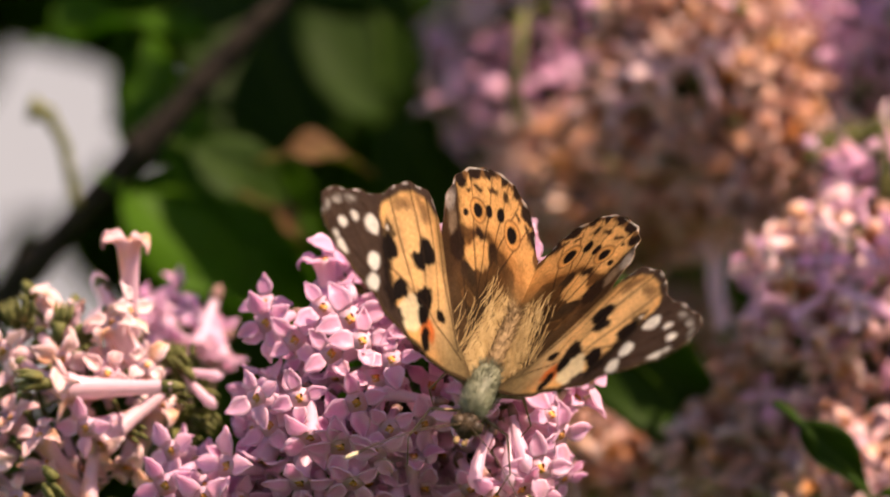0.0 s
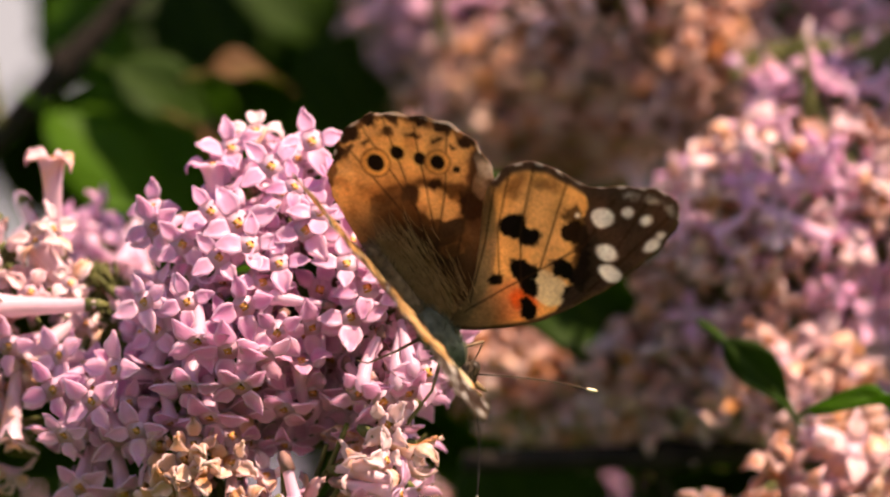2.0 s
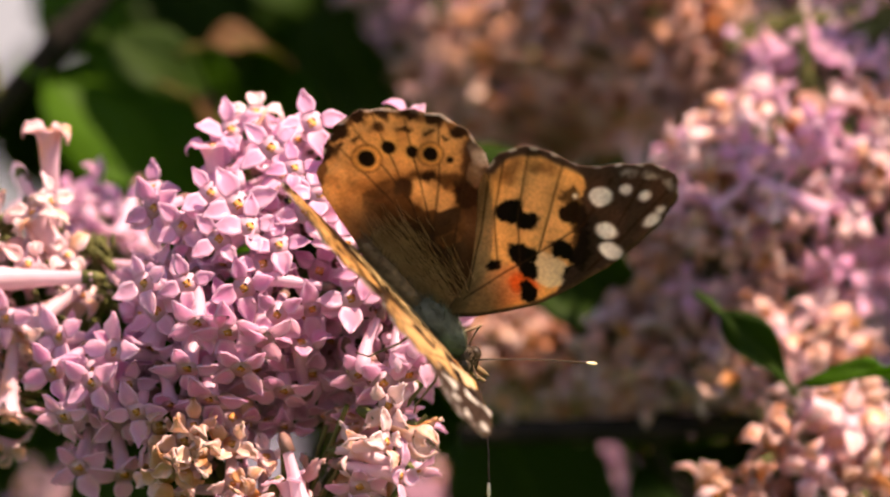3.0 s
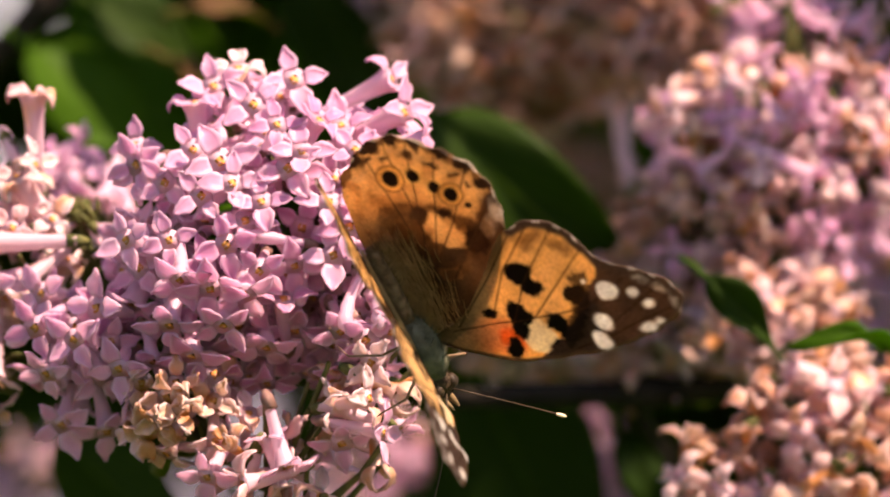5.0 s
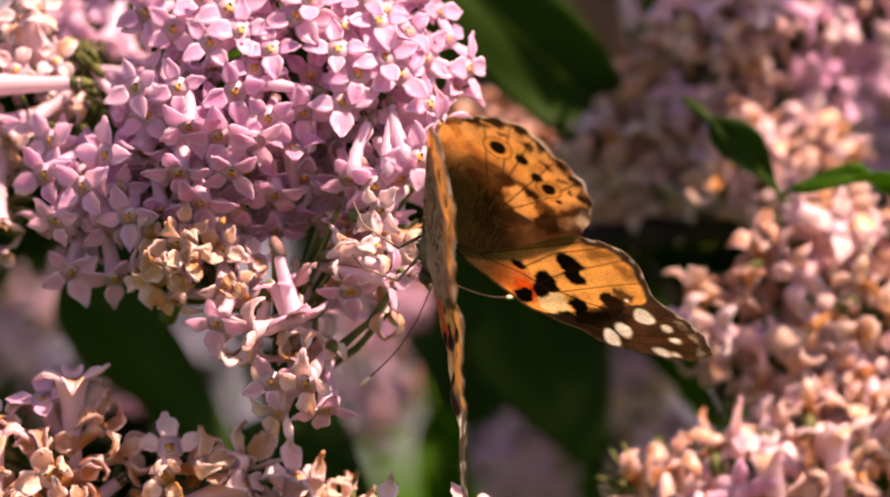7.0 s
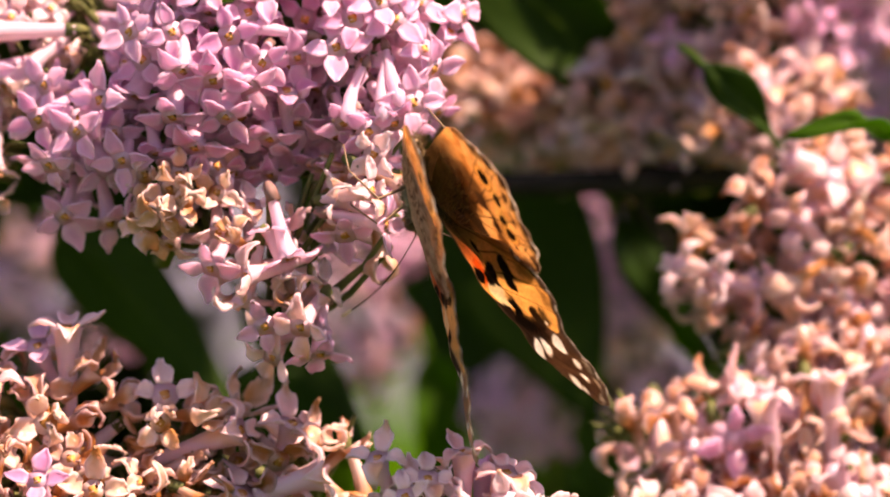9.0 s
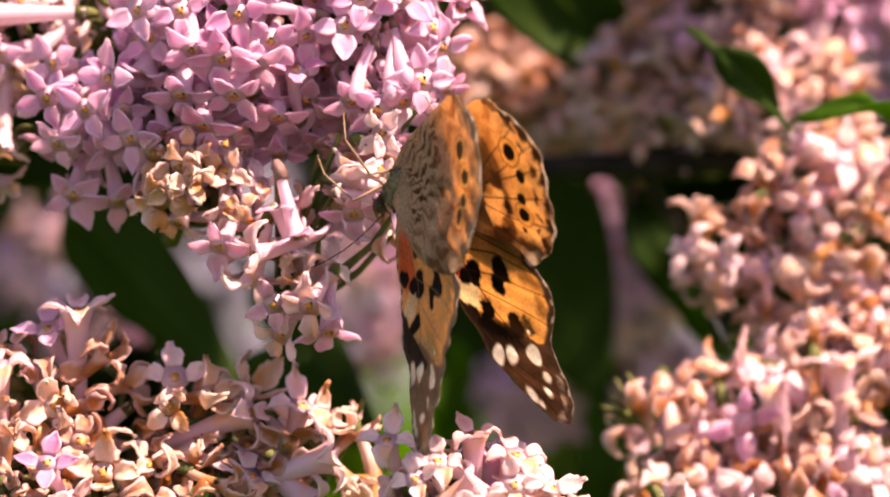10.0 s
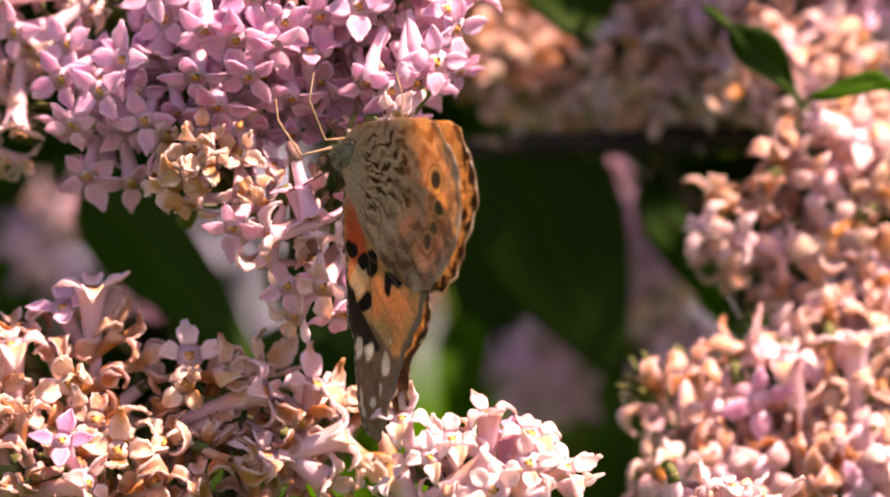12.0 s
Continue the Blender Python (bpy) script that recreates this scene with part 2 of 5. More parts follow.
def floret_mesh(seed, style, far=False):
    """Styles: open, cupped, long, bud, trumpet, faded, withered, rusty, stub. far: fewer faces."""
    rng = random.Random(seed)
    bm = bmesh.new()
    uv = bm.loops.layers.uv.new("UVMap")
    n, w, sides = (4, 2, 6) if far else (8, 6, 10)
    length = rng.uniform(0.0025, 0.0030)
    tube = {"trumpet": 0.0105, "long": 0.0110, "bud": 0.0070, "withered": 0.0055, "rusty": 0.0055}.get(style, rng.uniform(0.0065, 0.0080))
    bend = rng.uniform(-0.0014, 0.0014)
    points = [(bend * (1 - s) ** 2, 0, -tube * (1 - s)) for s in ((0, 0.5, 0.85, 1.0) if far else (0, 0.25, 0.5, 0.75, 0.9, 1.0))]
    slim = 0.8 if style in ("withered", "rusty") else 1.25 if style == "trumpet" else 1.12 if style == "long" else 1.0
    radii = [slim * r for r in ((0.00055, 0.00072, 0.0010, 0.0014) if far else (0.00055, 0.00062, 0.00072, 0.00088, 0.00106, 0.0014))]
    if style == "stub":
        tube = 0.0016
        for k in range(4):
            a = k * math.pi / 2
            add_tube(bm, [(0.0004 * math.cos(a), 0.0004 * math.sin(a), -0.0010), (0.0009 * math.cos(a), 0.0009 * math.sin(a), 0.0006), (0.0010 * math.cos(a), 0.0010 * math.sin(a), 0.0019)], [0.0005, 0.0004, 0.0001], 5, 2)
    elif style == "bud":
        add_tube(bm, points[:-1] + [(0, 0, 0.0004), (0, 0, 0.0016), (0, 0, 0.0028), (0, 0, 0.0035)],
                 radii[:-1] + [0.00098, 0.00128, 0.0009, 0.0002], sides, 1)
    else:
        add_tube(bm, points, radii, sides, 1, False)
        add_tube(bm, [(0, 0, 0.0), (0, 0, -0.0007), (0, 0, -0.0018)], [slim * 0.00138, slim * 0.0009, 0.0004], sides, 1)
        for k in range(4):
            turn = k * math.pi / 2 + rng.uniform(-0.18, 0.18)
            size = length * rng.uniform(0.85, 1.12)
            lift, curl, cup, crumple = {
                "open": (rng.uniform(-0.02, 0.32), rng.uniform(-0.45, 0.15), rng.uniform(0.12, 0.40), 0.00006),
                "cupped": (rng.uniform(0.30, 0.75), rng.uniform(-0.9, 0.1), rng.uniform(0.3, 0.55), 0.00008),
                "long": (rng.uniform(0.1, 0.6), rng.uniform(-1.0, 0.0), 0.45, 0.00008),
                "trumpet": (rng.uniform(0.0, 0.6), rng.uniform(-1.2, 0.0), 0.45, 0.00010),
                "faded": (rng.uniform(-0.1, 0.8), rng.uniform(-1.5, 0.3), 0.55, 0.00015),
                "rusty": (rng.uniform(0.2, 1.2), rng.uniform(-2.2, 1.6), 0.6, 0.00022),
                "withered": (rng.uniform(0.2, 1.2), rng.uniform(-2.2, 1.6), 0.5, 0.00018)}[style]
            add_petal(bm, uv, rng, turn, size, size * rng.uniform(0.70, 0.86), lift, curl, cup, crumple, 0, n, w)
    add_tube(bm, [(bend, 0, -tube - 0.0012), (bend, 0, -tube - 0.0004), (bend, 0, -tube + 0.0011)], [0.0003, 0.0007, 0.0008], 6, 2)
    mats = {"stub": [CALYX, CALYX, CALYX], "faded": [FADED, FADED_TUBE, CALYX], "trumpet": [FADED, FADED_TUBE, CALYX], "withered": [WITHER, WITHER_TUBE, CALYX], "rusty": [RUST, RUST_TUBE, CALYX],
            "long": [FRESH, FRESH_TUBE, FRESH_TUBE], "bud": [FRESH, FRESH_TUBE, CALYX_FRESH]}.get(style, [FRESH, FRESH_TUBE, CALYX_FRESH])
    return mesh_of(style + " floret", bm, mats)


STYLES = (("open", 12), ("long", 5), ("cupped", 7), ("bud", 3), ("trumpet", 4), ("faded", 8), ("withered", 9), ("rusty", 7), ("stub", 2))
FLORETS = {style: [floret_mesh(100 * k + 7, style) for k in range(count)] for style, count in STYLES}
FAR_FLORETS = {style: [floret_mesh(100 * k + 7, style, True) for k in range(count)] for style, count in STYLES}


def anther_mesh(old):
    """The ring of anthers that fills the throat."""
    bm = bmesh.new()
    rng = random.Random(5)
    add_tube(bm, [(0, 0, z) for z in (-0.0012, -0.0006, -0.0001, 0.0001, -0.0004)], [0.0004, 0.00066, 0.00068, 0.00048, 0.0001], 9, 0)
    for v in bm.verts:
        v.co += Vector([rng.uniform(-1, 1) for _ in range(3)]) * 0.0001
    return mesh_of("throat", bm, [ANTHER_OLD if old else ANTHER])


ANTHERS, OLD_ANTHERS = anther_mesh(False), anther_mesh(True)


def facing(place, way, roll):
    """The pose of a thing at place whose +z looks along way."""
    return Matrix.Translation(place) @ Vector(way).to_track_quat("Z", "Y").to_matrix().to_4x4() @ Matrix.Rotation(roll, 4, "Z")


def panicle(label, lobes, gap, mix, seed, stem, detailed=False, heroes=(), size=1.0, limit=340, group="lilac panicles", loose=0.9, depths=(1.05, 0.98, 0.92, 0.84, 0.74, 0.62), nod=None):
    """A head of florets over lobes ((centre), (radii)), gap metres apart. mix: share by style. stem: points of its stalk.
    heroes: florets placed one by one on the near side, as x, z, yaw, pitch, roll in degrees, style.
    depths: how far out on a lobe florets sit. nod: the height below which they look downwards."""
    rng = random.Random(seed)
    base = Vector(stem[0])
    top = thing("lilac_panicle", base, label, "flower cluster", group)
    done, made = [], []
    lobes = [(Vector(c), Vector(r)) for c, r in lobes]
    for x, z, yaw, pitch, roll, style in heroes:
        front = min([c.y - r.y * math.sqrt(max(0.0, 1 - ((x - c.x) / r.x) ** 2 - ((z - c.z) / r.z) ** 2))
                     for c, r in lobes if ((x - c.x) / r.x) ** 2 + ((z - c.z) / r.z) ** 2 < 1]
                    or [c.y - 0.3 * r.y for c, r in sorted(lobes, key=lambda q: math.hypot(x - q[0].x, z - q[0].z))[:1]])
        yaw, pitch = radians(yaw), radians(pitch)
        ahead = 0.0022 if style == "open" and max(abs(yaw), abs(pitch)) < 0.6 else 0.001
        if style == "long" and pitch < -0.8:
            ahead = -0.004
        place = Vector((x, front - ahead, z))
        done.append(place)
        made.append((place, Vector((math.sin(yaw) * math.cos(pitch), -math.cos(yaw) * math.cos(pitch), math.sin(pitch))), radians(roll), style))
    weight = [r.x * r.y + r.y * r.z + r.x * r.z for c, r in lobes]
    for _ in range(limit * 60):
        if len(made) >= limit:
            break
        c, r = rng.choices(lobes, weight)[0]
        d = Vector((rng.gauss(0, 1), rng.gauss(0, 1), rng.gauss(0, 1))).normalized()
        if d.y > 0.35:
            continue
        deep = rng.choice(depths)
        p = c + Vector((d.x * r.x, d.y * r.y, d.z * r.z)) * deep
        if any(sum(((p - c2)[k] / r2[k]) ** 2 for k in range(3)) < 0.66 for c2, r2 in lobes if c2 != c):
            continue
        if any((p - q).length_squared < gap * gap for q in done):
            continue
        way = Vector((d.x / r.x, d.y / r.y, d.z / r.z)).normalized()
        way = (way + Vector((rng.uniform(-1, 1), rng.uniform(-1, 1), rng.uniform(-1, 1))) * loose).normalized()
        if nod is not None and p.z < nod:
            way = (way + Vector((0, -0.5, -0.8 * min(1.0, (nod - p.z) / 0.012)))).normalized()
        style = rng.choices(list(mix), list(mix.values()))[0]
        if style == "long":   # these stand out of the head and nod
            p = p + way * 0.0015
            way = (way + Vector((rng.uniform(-0.9, 0.9), 0.2, rng.uniform(-1.3, 0.3)))).normalized()
        out = Vector((d.x / r.x, d.y / r.y, d.z / r.z)).normalized()
        if way.dot(out) < 0.25:   # the foot of a floret stays inside the head
            way = (way + out * 0.9).normalized()
        if way.y > -0.05:   # none turns its foot to the near side
            way = Vector((way.x, -0.05, way.z)).normalized()
        done.append(p)
        made.append((p, way, rng.uniform(0, 6.28), style))
    axis = [Vector(p) for p in stem]
    bm = bmesh.new()
    add_tube(bm, [p - base for p in axis], [0.0012 - 0.0007 * i / len(axis) for i in range(len(axis))], 8, 0)
    part("stem", mesh_of("stem", bm, [STALK]), top)
    bm, rest = bmesh.new(), bmesh.new()
    made[len(heroes):] = sorted(made[len(heroes):], key=lambda f: f[0].y)
    kinds = FLORETS if detailed else FAR_FLORETS
    slots = [FRESH, FRESH_TUBE, CALYX, FADED, FADED_TUBE, WITHER, WITHER_TUBE, RUST, RUST_TUBE, CALYX_FRESH]
    for i, (p, way, roll, style) in enumerate(made):
        k = size * rng.uniform(0.88, 1.12) * (0.8 if style == "bud" else 1.0)
        m = facing(p - base, way, roll) @ Matrix.Scale(k, 4)
        if i < 290:
            ob = part("floret", rng.choice(kinds[style]), top, m)
            if detailed and style not in ("bud", "stub"):
                part("throat", OLD_ANTHERS if style in ("withered", "rusty") else ANTHERS, ob)
        else:
            data = rng.choice(FAR_FLORETS[style])
            old = len(rest.verts), len(rest.faces)
            rest.from_mesh(data)
            rest.verts.ensure_lookup_table()
            rest.faces.ensure_lookup_table()
            for v in rest.verts[old[0]:]:
                v.co = m @ v.co
            for f in rest.faces[old[1]:]:
                f.material_index = slots.index(data.materials[f.material_index])
        root = p - way * 0.0078 * k
        near = min(axis, key=lambda q: (q - root).length)
        near = root + (near - root) * min(1.0, 0.012 / max((near - root).length, 1e-6)) + Vector((0, 0.001, 0))
        mid = (root + near) / 2 + Vector((0, 0, -0.001))
        add_tube(bm, [root - base, mid - base, near - base], [0.0003, 0.0004, 0.0006], 5, 0, False)
    tagged(part("stalkwork", mesh_of("stalkwork", bm, [STALK]), top), kind="stuff")
    if len(made) > 290:
        tagged(part("floret_filling", mesh_of("inner florets", rest, slots), top), kind="stuff")
    return top


# ---- leaves ----


def add_leaf(bm, uv, length, width, fold, droop, wave, rng, rows=12, cols=8, m=None, tip=1.0):
    """A heart-shaped lilac leaf along +y with its face up, folded along the midrib and drooping to its tip."""
    grid = []
    ph = rng.uniform(0, 6)
    for i in range(rows + 1):
        s = i / rows
        half = width / 2 * (max(0.0, math.sin(math.pi * s ** 0.72)) ** 0.8 * (1 - 0.35 * s * tip)) * 1.12 + 0.0002
        a = -droop * s
        row = []
        for j in range(cols + 1):
            q = 2 * j / cols - 1
            p = Vector((half * q, length * s * math.cos(a * 0.6), length * s * math.sin(a) + abs(half * q) * fold
                        + wave * math.sin(ph + 7 * s + 2 * q) * abs(q)))
            row.append(m @ p if m is not None else p)
        grid.append(row)
    add_sheet(bm, grid, 0.0003, 0, uv)


def leaf(parent, place, way, face, length, width, seed, fold=0.25, droop=0.35, wave=0.002, mat=None):
    """One leaf under parent: its foot at place, growing along way, its upper side looking along face."""
    bm = bmesh.new()
    uv = bm.loops.layers.uv.new("UVMap")
    add_leaf(bm, uv, length, width, fold, droop, wave, random.Random(seed), 16, 10)
    add_tube(bm, [(0, -0.004, -0.001), (0, -0.002, -0.0003), (0, length * 0.5, -0.0008)], [0.0005, 0.0005, 0.0003], 6, 0)
    y = Vector(way).normalized()
    z = Vector(face)
    z = (z - y * z.dot(y)).normalized()
    x = y.cross(z)
    m = Matrix((x, y, z)).transposed().to_4x4()
    m.translation = Vector(place) - parent.location
    return part("leaf", mesh_of("leaf", bm, [mat or LEAF]), parent, m)


def branch(name, parent, points, radii, mat=None, seed=1):
    rng = random.Random(seed)
    fine, rr = [], []
    pts = [Vector(p) - parent.location for p in points]
    for i in range(len(pts) - 1):
        for k in range(6):
            s = k / 6
            fine.append(pts[i].lerp(pts[i + 1], s) + Vector([rng.uniform(-1, 1) for _ in range(3)]) * radii[i] * 0.12)
            rr.append((radii[i] * (1 - s) + radii[i + 1] * s) * rng.uniform(0.92, 1.1) * (1.25 if k == 0 and i else 1))
    fine.append(pts[-1])
    rr.append(radii[-1])
    bm = bmesh.new()
    add_tube(bm, fine, rr, 10, 0)
    return part(name, mesh_of(name, bm, [mat or BARK]), parent)

# ---- ground ----
bm = bmesh.new()
bmesh.ops.create_grid(bm, x_segments=8, y_segments=8, size=400)
ground = new("ground", mesh_of("ground", bm, [GRASS]))
tagged(ground, "mown green lawn under the lilac bush", "lawn", kind="structure")

bm = bmesh.new()
bmesh.ops.create_cube(bm, size=1.0)
bmesh.ops.scale(bm, verts=bm.verts, vec=(300.0, 330.0, 0.06))
bmesh.ops.translate(bm, verts=bm.verts, vec=(0.0, 199.0, -0.02))
yard = new("pavement", mesh_of("pavement", bm, [plain("pale paving", (0.10, 0.10, 0.13), (0.15, 0.15, 0.18), 0.8, 0.9, spec=0.05)]))
tagged(yard, "pale grey paved yard beyond the lawn", "pavement", kind="structure")

# pale hazy sky low over the horizon, far beyond the yard
n = Nodes("hazy sky")
n.bsdf.inputs["Base Color"].default_value = (0.0, 0.0, 0.0, 1)
n.bsdf.inputs["Specular IOR Level"].default_value = 0.0
n.link(n.ramp(n.noise(0.006, 2.0), (0.3, (0.74, 0.87, 1.0)), (0.7, (0.84, 0.93, 1.0))), n.bsdf.inputs["Emission Color"])
n.bsdf.inputs["Emission Strength"].default_value = 0.32
bm = bmesh.new()
bmesh.ops.create_grid(bm, x_segments=12, y_segments=4, size=0.5)
bmesh.ops.scale(bm, verts=bm.verts, vec=(500.0, 60.0, 1.0))
bmesh.ops.rotate(bm, verts=bm.verts, matrix=Matrix.Rotation(radians(90), 3, "X"))
bmesh.ops.translate(bm, verts=bm.verts, vec=(0.0, 380.0, 29.9))
tagged(new("backdrop", mesh_of("backdrop", bm, [n.mat])), "pale grey-blue hazy sky over the horizon", "sky", kind="structure")

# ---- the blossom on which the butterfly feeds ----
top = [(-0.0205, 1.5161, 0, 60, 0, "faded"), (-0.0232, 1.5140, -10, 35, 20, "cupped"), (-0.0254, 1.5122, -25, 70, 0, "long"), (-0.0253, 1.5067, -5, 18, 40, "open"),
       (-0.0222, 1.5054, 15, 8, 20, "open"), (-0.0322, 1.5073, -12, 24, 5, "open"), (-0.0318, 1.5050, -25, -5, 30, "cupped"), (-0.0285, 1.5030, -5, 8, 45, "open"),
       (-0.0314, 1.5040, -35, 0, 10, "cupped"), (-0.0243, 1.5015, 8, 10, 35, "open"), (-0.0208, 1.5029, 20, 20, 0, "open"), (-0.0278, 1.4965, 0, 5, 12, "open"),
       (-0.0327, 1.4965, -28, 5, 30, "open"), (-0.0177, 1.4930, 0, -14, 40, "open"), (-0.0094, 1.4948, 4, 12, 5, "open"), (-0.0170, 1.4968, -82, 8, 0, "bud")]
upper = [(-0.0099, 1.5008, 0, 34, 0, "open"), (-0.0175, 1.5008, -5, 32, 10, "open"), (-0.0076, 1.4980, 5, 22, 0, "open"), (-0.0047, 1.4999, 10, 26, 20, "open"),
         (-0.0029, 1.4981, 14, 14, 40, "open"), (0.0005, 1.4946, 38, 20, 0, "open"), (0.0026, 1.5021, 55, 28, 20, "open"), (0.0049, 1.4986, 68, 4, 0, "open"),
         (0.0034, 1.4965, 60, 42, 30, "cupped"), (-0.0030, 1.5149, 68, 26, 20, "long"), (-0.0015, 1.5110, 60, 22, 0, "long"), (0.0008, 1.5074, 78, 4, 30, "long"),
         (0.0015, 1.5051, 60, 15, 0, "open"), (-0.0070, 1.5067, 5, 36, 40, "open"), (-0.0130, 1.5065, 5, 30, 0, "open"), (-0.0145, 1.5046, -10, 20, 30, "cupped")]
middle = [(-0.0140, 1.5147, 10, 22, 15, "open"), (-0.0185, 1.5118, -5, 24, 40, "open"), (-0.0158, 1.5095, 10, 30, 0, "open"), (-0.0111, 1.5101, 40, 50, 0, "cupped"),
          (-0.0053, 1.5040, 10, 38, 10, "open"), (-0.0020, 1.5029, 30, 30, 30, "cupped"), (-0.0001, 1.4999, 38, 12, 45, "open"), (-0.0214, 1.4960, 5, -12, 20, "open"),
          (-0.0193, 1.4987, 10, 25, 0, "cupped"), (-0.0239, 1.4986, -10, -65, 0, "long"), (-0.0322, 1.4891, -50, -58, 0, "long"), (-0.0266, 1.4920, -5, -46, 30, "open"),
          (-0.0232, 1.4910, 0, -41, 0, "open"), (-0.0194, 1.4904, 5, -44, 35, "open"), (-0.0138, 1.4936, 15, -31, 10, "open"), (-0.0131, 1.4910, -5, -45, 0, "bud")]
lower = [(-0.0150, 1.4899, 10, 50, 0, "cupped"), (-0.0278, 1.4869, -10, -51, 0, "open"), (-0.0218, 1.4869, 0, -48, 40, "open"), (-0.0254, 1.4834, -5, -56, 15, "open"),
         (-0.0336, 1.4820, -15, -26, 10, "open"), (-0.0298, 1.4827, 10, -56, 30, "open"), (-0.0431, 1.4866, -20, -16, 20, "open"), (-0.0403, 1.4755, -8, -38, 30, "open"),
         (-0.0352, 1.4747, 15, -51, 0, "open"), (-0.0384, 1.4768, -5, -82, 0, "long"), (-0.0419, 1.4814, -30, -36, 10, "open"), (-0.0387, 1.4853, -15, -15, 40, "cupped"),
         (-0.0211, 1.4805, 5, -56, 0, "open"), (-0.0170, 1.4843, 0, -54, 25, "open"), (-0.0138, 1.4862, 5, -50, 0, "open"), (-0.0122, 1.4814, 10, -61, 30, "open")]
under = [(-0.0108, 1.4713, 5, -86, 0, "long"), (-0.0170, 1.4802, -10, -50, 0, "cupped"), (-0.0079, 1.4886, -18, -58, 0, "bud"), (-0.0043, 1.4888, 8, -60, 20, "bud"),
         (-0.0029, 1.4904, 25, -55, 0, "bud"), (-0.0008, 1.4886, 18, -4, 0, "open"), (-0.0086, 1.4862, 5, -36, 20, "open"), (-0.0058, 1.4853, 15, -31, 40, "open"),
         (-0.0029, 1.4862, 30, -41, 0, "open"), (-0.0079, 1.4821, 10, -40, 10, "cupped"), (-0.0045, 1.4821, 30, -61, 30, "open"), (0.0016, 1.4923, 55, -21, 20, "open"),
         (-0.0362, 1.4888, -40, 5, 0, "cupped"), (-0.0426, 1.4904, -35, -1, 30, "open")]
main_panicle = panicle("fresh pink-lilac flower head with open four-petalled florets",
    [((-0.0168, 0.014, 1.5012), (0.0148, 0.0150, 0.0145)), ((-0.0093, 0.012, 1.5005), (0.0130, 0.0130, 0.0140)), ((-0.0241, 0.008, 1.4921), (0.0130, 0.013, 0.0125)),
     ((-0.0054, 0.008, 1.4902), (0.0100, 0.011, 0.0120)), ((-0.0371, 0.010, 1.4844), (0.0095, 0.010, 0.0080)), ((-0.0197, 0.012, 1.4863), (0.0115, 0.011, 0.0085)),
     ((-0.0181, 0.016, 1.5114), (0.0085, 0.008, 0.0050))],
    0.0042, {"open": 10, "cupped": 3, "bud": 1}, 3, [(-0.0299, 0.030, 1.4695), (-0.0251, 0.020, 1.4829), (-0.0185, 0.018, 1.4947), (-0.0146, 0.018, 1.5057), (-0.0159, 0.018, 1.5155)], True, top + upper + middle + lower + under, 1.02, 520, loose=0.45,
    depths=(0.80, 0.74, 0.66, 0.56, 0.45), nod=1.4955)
tail_panicle = panicle("faded peach-pink florets hanging below the fresh head",
    [((-0.0265, 0.002, 1.4768), (0.0062, 0.006, 0.0052)), ((-0.0188, -0.001, 1.4705), (0.0060, 0.006, 0.0062)), ((-0.0143, -0.002, 1.4641), (0.0040, 0.004, 0.0055)), ((-0.0060, -0.001, 1.4775), (0.0040, 0.005, 0.0080))],
    0.0043, {"faded": 6, "withered": 2, "open": 3}, 5, [(-0.0294, 0.016, 1.4804), (-0.0234, 0.009, 1.4736), (-0.0169, 0.006, 1.4685), (-0.0128, 0.004, 1.4635)], True,
    [(-0.0112, 1.4602, 10, -60, 0, "open"), (-0.0134, 1.4634, -20, -30, 0, "faded"), (-0.0281, 1.4788, -20, -20, 0, "withered"), (-0.0310, 1.4804, -20, 0, 0, "withered"), (-0.0287, 1.4765, 0, -10, 30, "withered"), (-0.0264, 1.4778, 15, 10, 10, "withered"), (-0.0302, 1.4749, -10, -30, 0, "withered"), (-0.0271, 1.4805, 10, 30, 0, "withered"), (-0.0054, 1.4788, 60, 10, 0, "faded"), (-0.0038, 1.4749, 70, -10, 0, "open")])
panicle("pale pink flower head with long bare tubes and green calyces",
    [((-0.0505, 0.020, 1.4960), (0.0100, 0.009, 0.0100)), ((-0.0551, 0.020, 1.4868), (0.010, 0.010, 0.0120)), ((-0.0560, 0.025, 1.5012), (0.0070, 0.008, 0.0070))],
    0.0048, {"faded": 5, "trumpet": 5, "stub": 4}, 8, [(-0.0562, 0.040, 1.4786), (-0.0527, 0.025, 1.4894), (-0.0500, 0.022, 1.5025)], True,
    [(-0.0445, 1.5138, 5, 82, 45, "trumpet"), (-0.0462, 1.5042, -40, 50, 0, "trumpet"), (-0.0473, 1.4903, -50, -35, 0, "trumpet"), (-0.0508, 1.4967, -85, 0, 20, "trumpet"), (-0.0441, 1.5056, 60, 20, 0, "faded"), (-0.0489, 1.4922, -30, -10, 0, "open"),
     (-0.0406, 1.4948, 40, 50, 0, "trumpet"), (-0.0489, 1.4813, -10, -75, 0, "trumpet")])
panicle("small lilac flower head in half shade",
    [((-0.0410, 0.060, 1.5022), (0.0065, 0.006, 0.0048))],
    0.0038, {"open": 5, "cupped": 2, "long": 2}, 11, [(-0.0369, 0.060, 1.4972), (-0.0408, 0.055, 1.5032)])
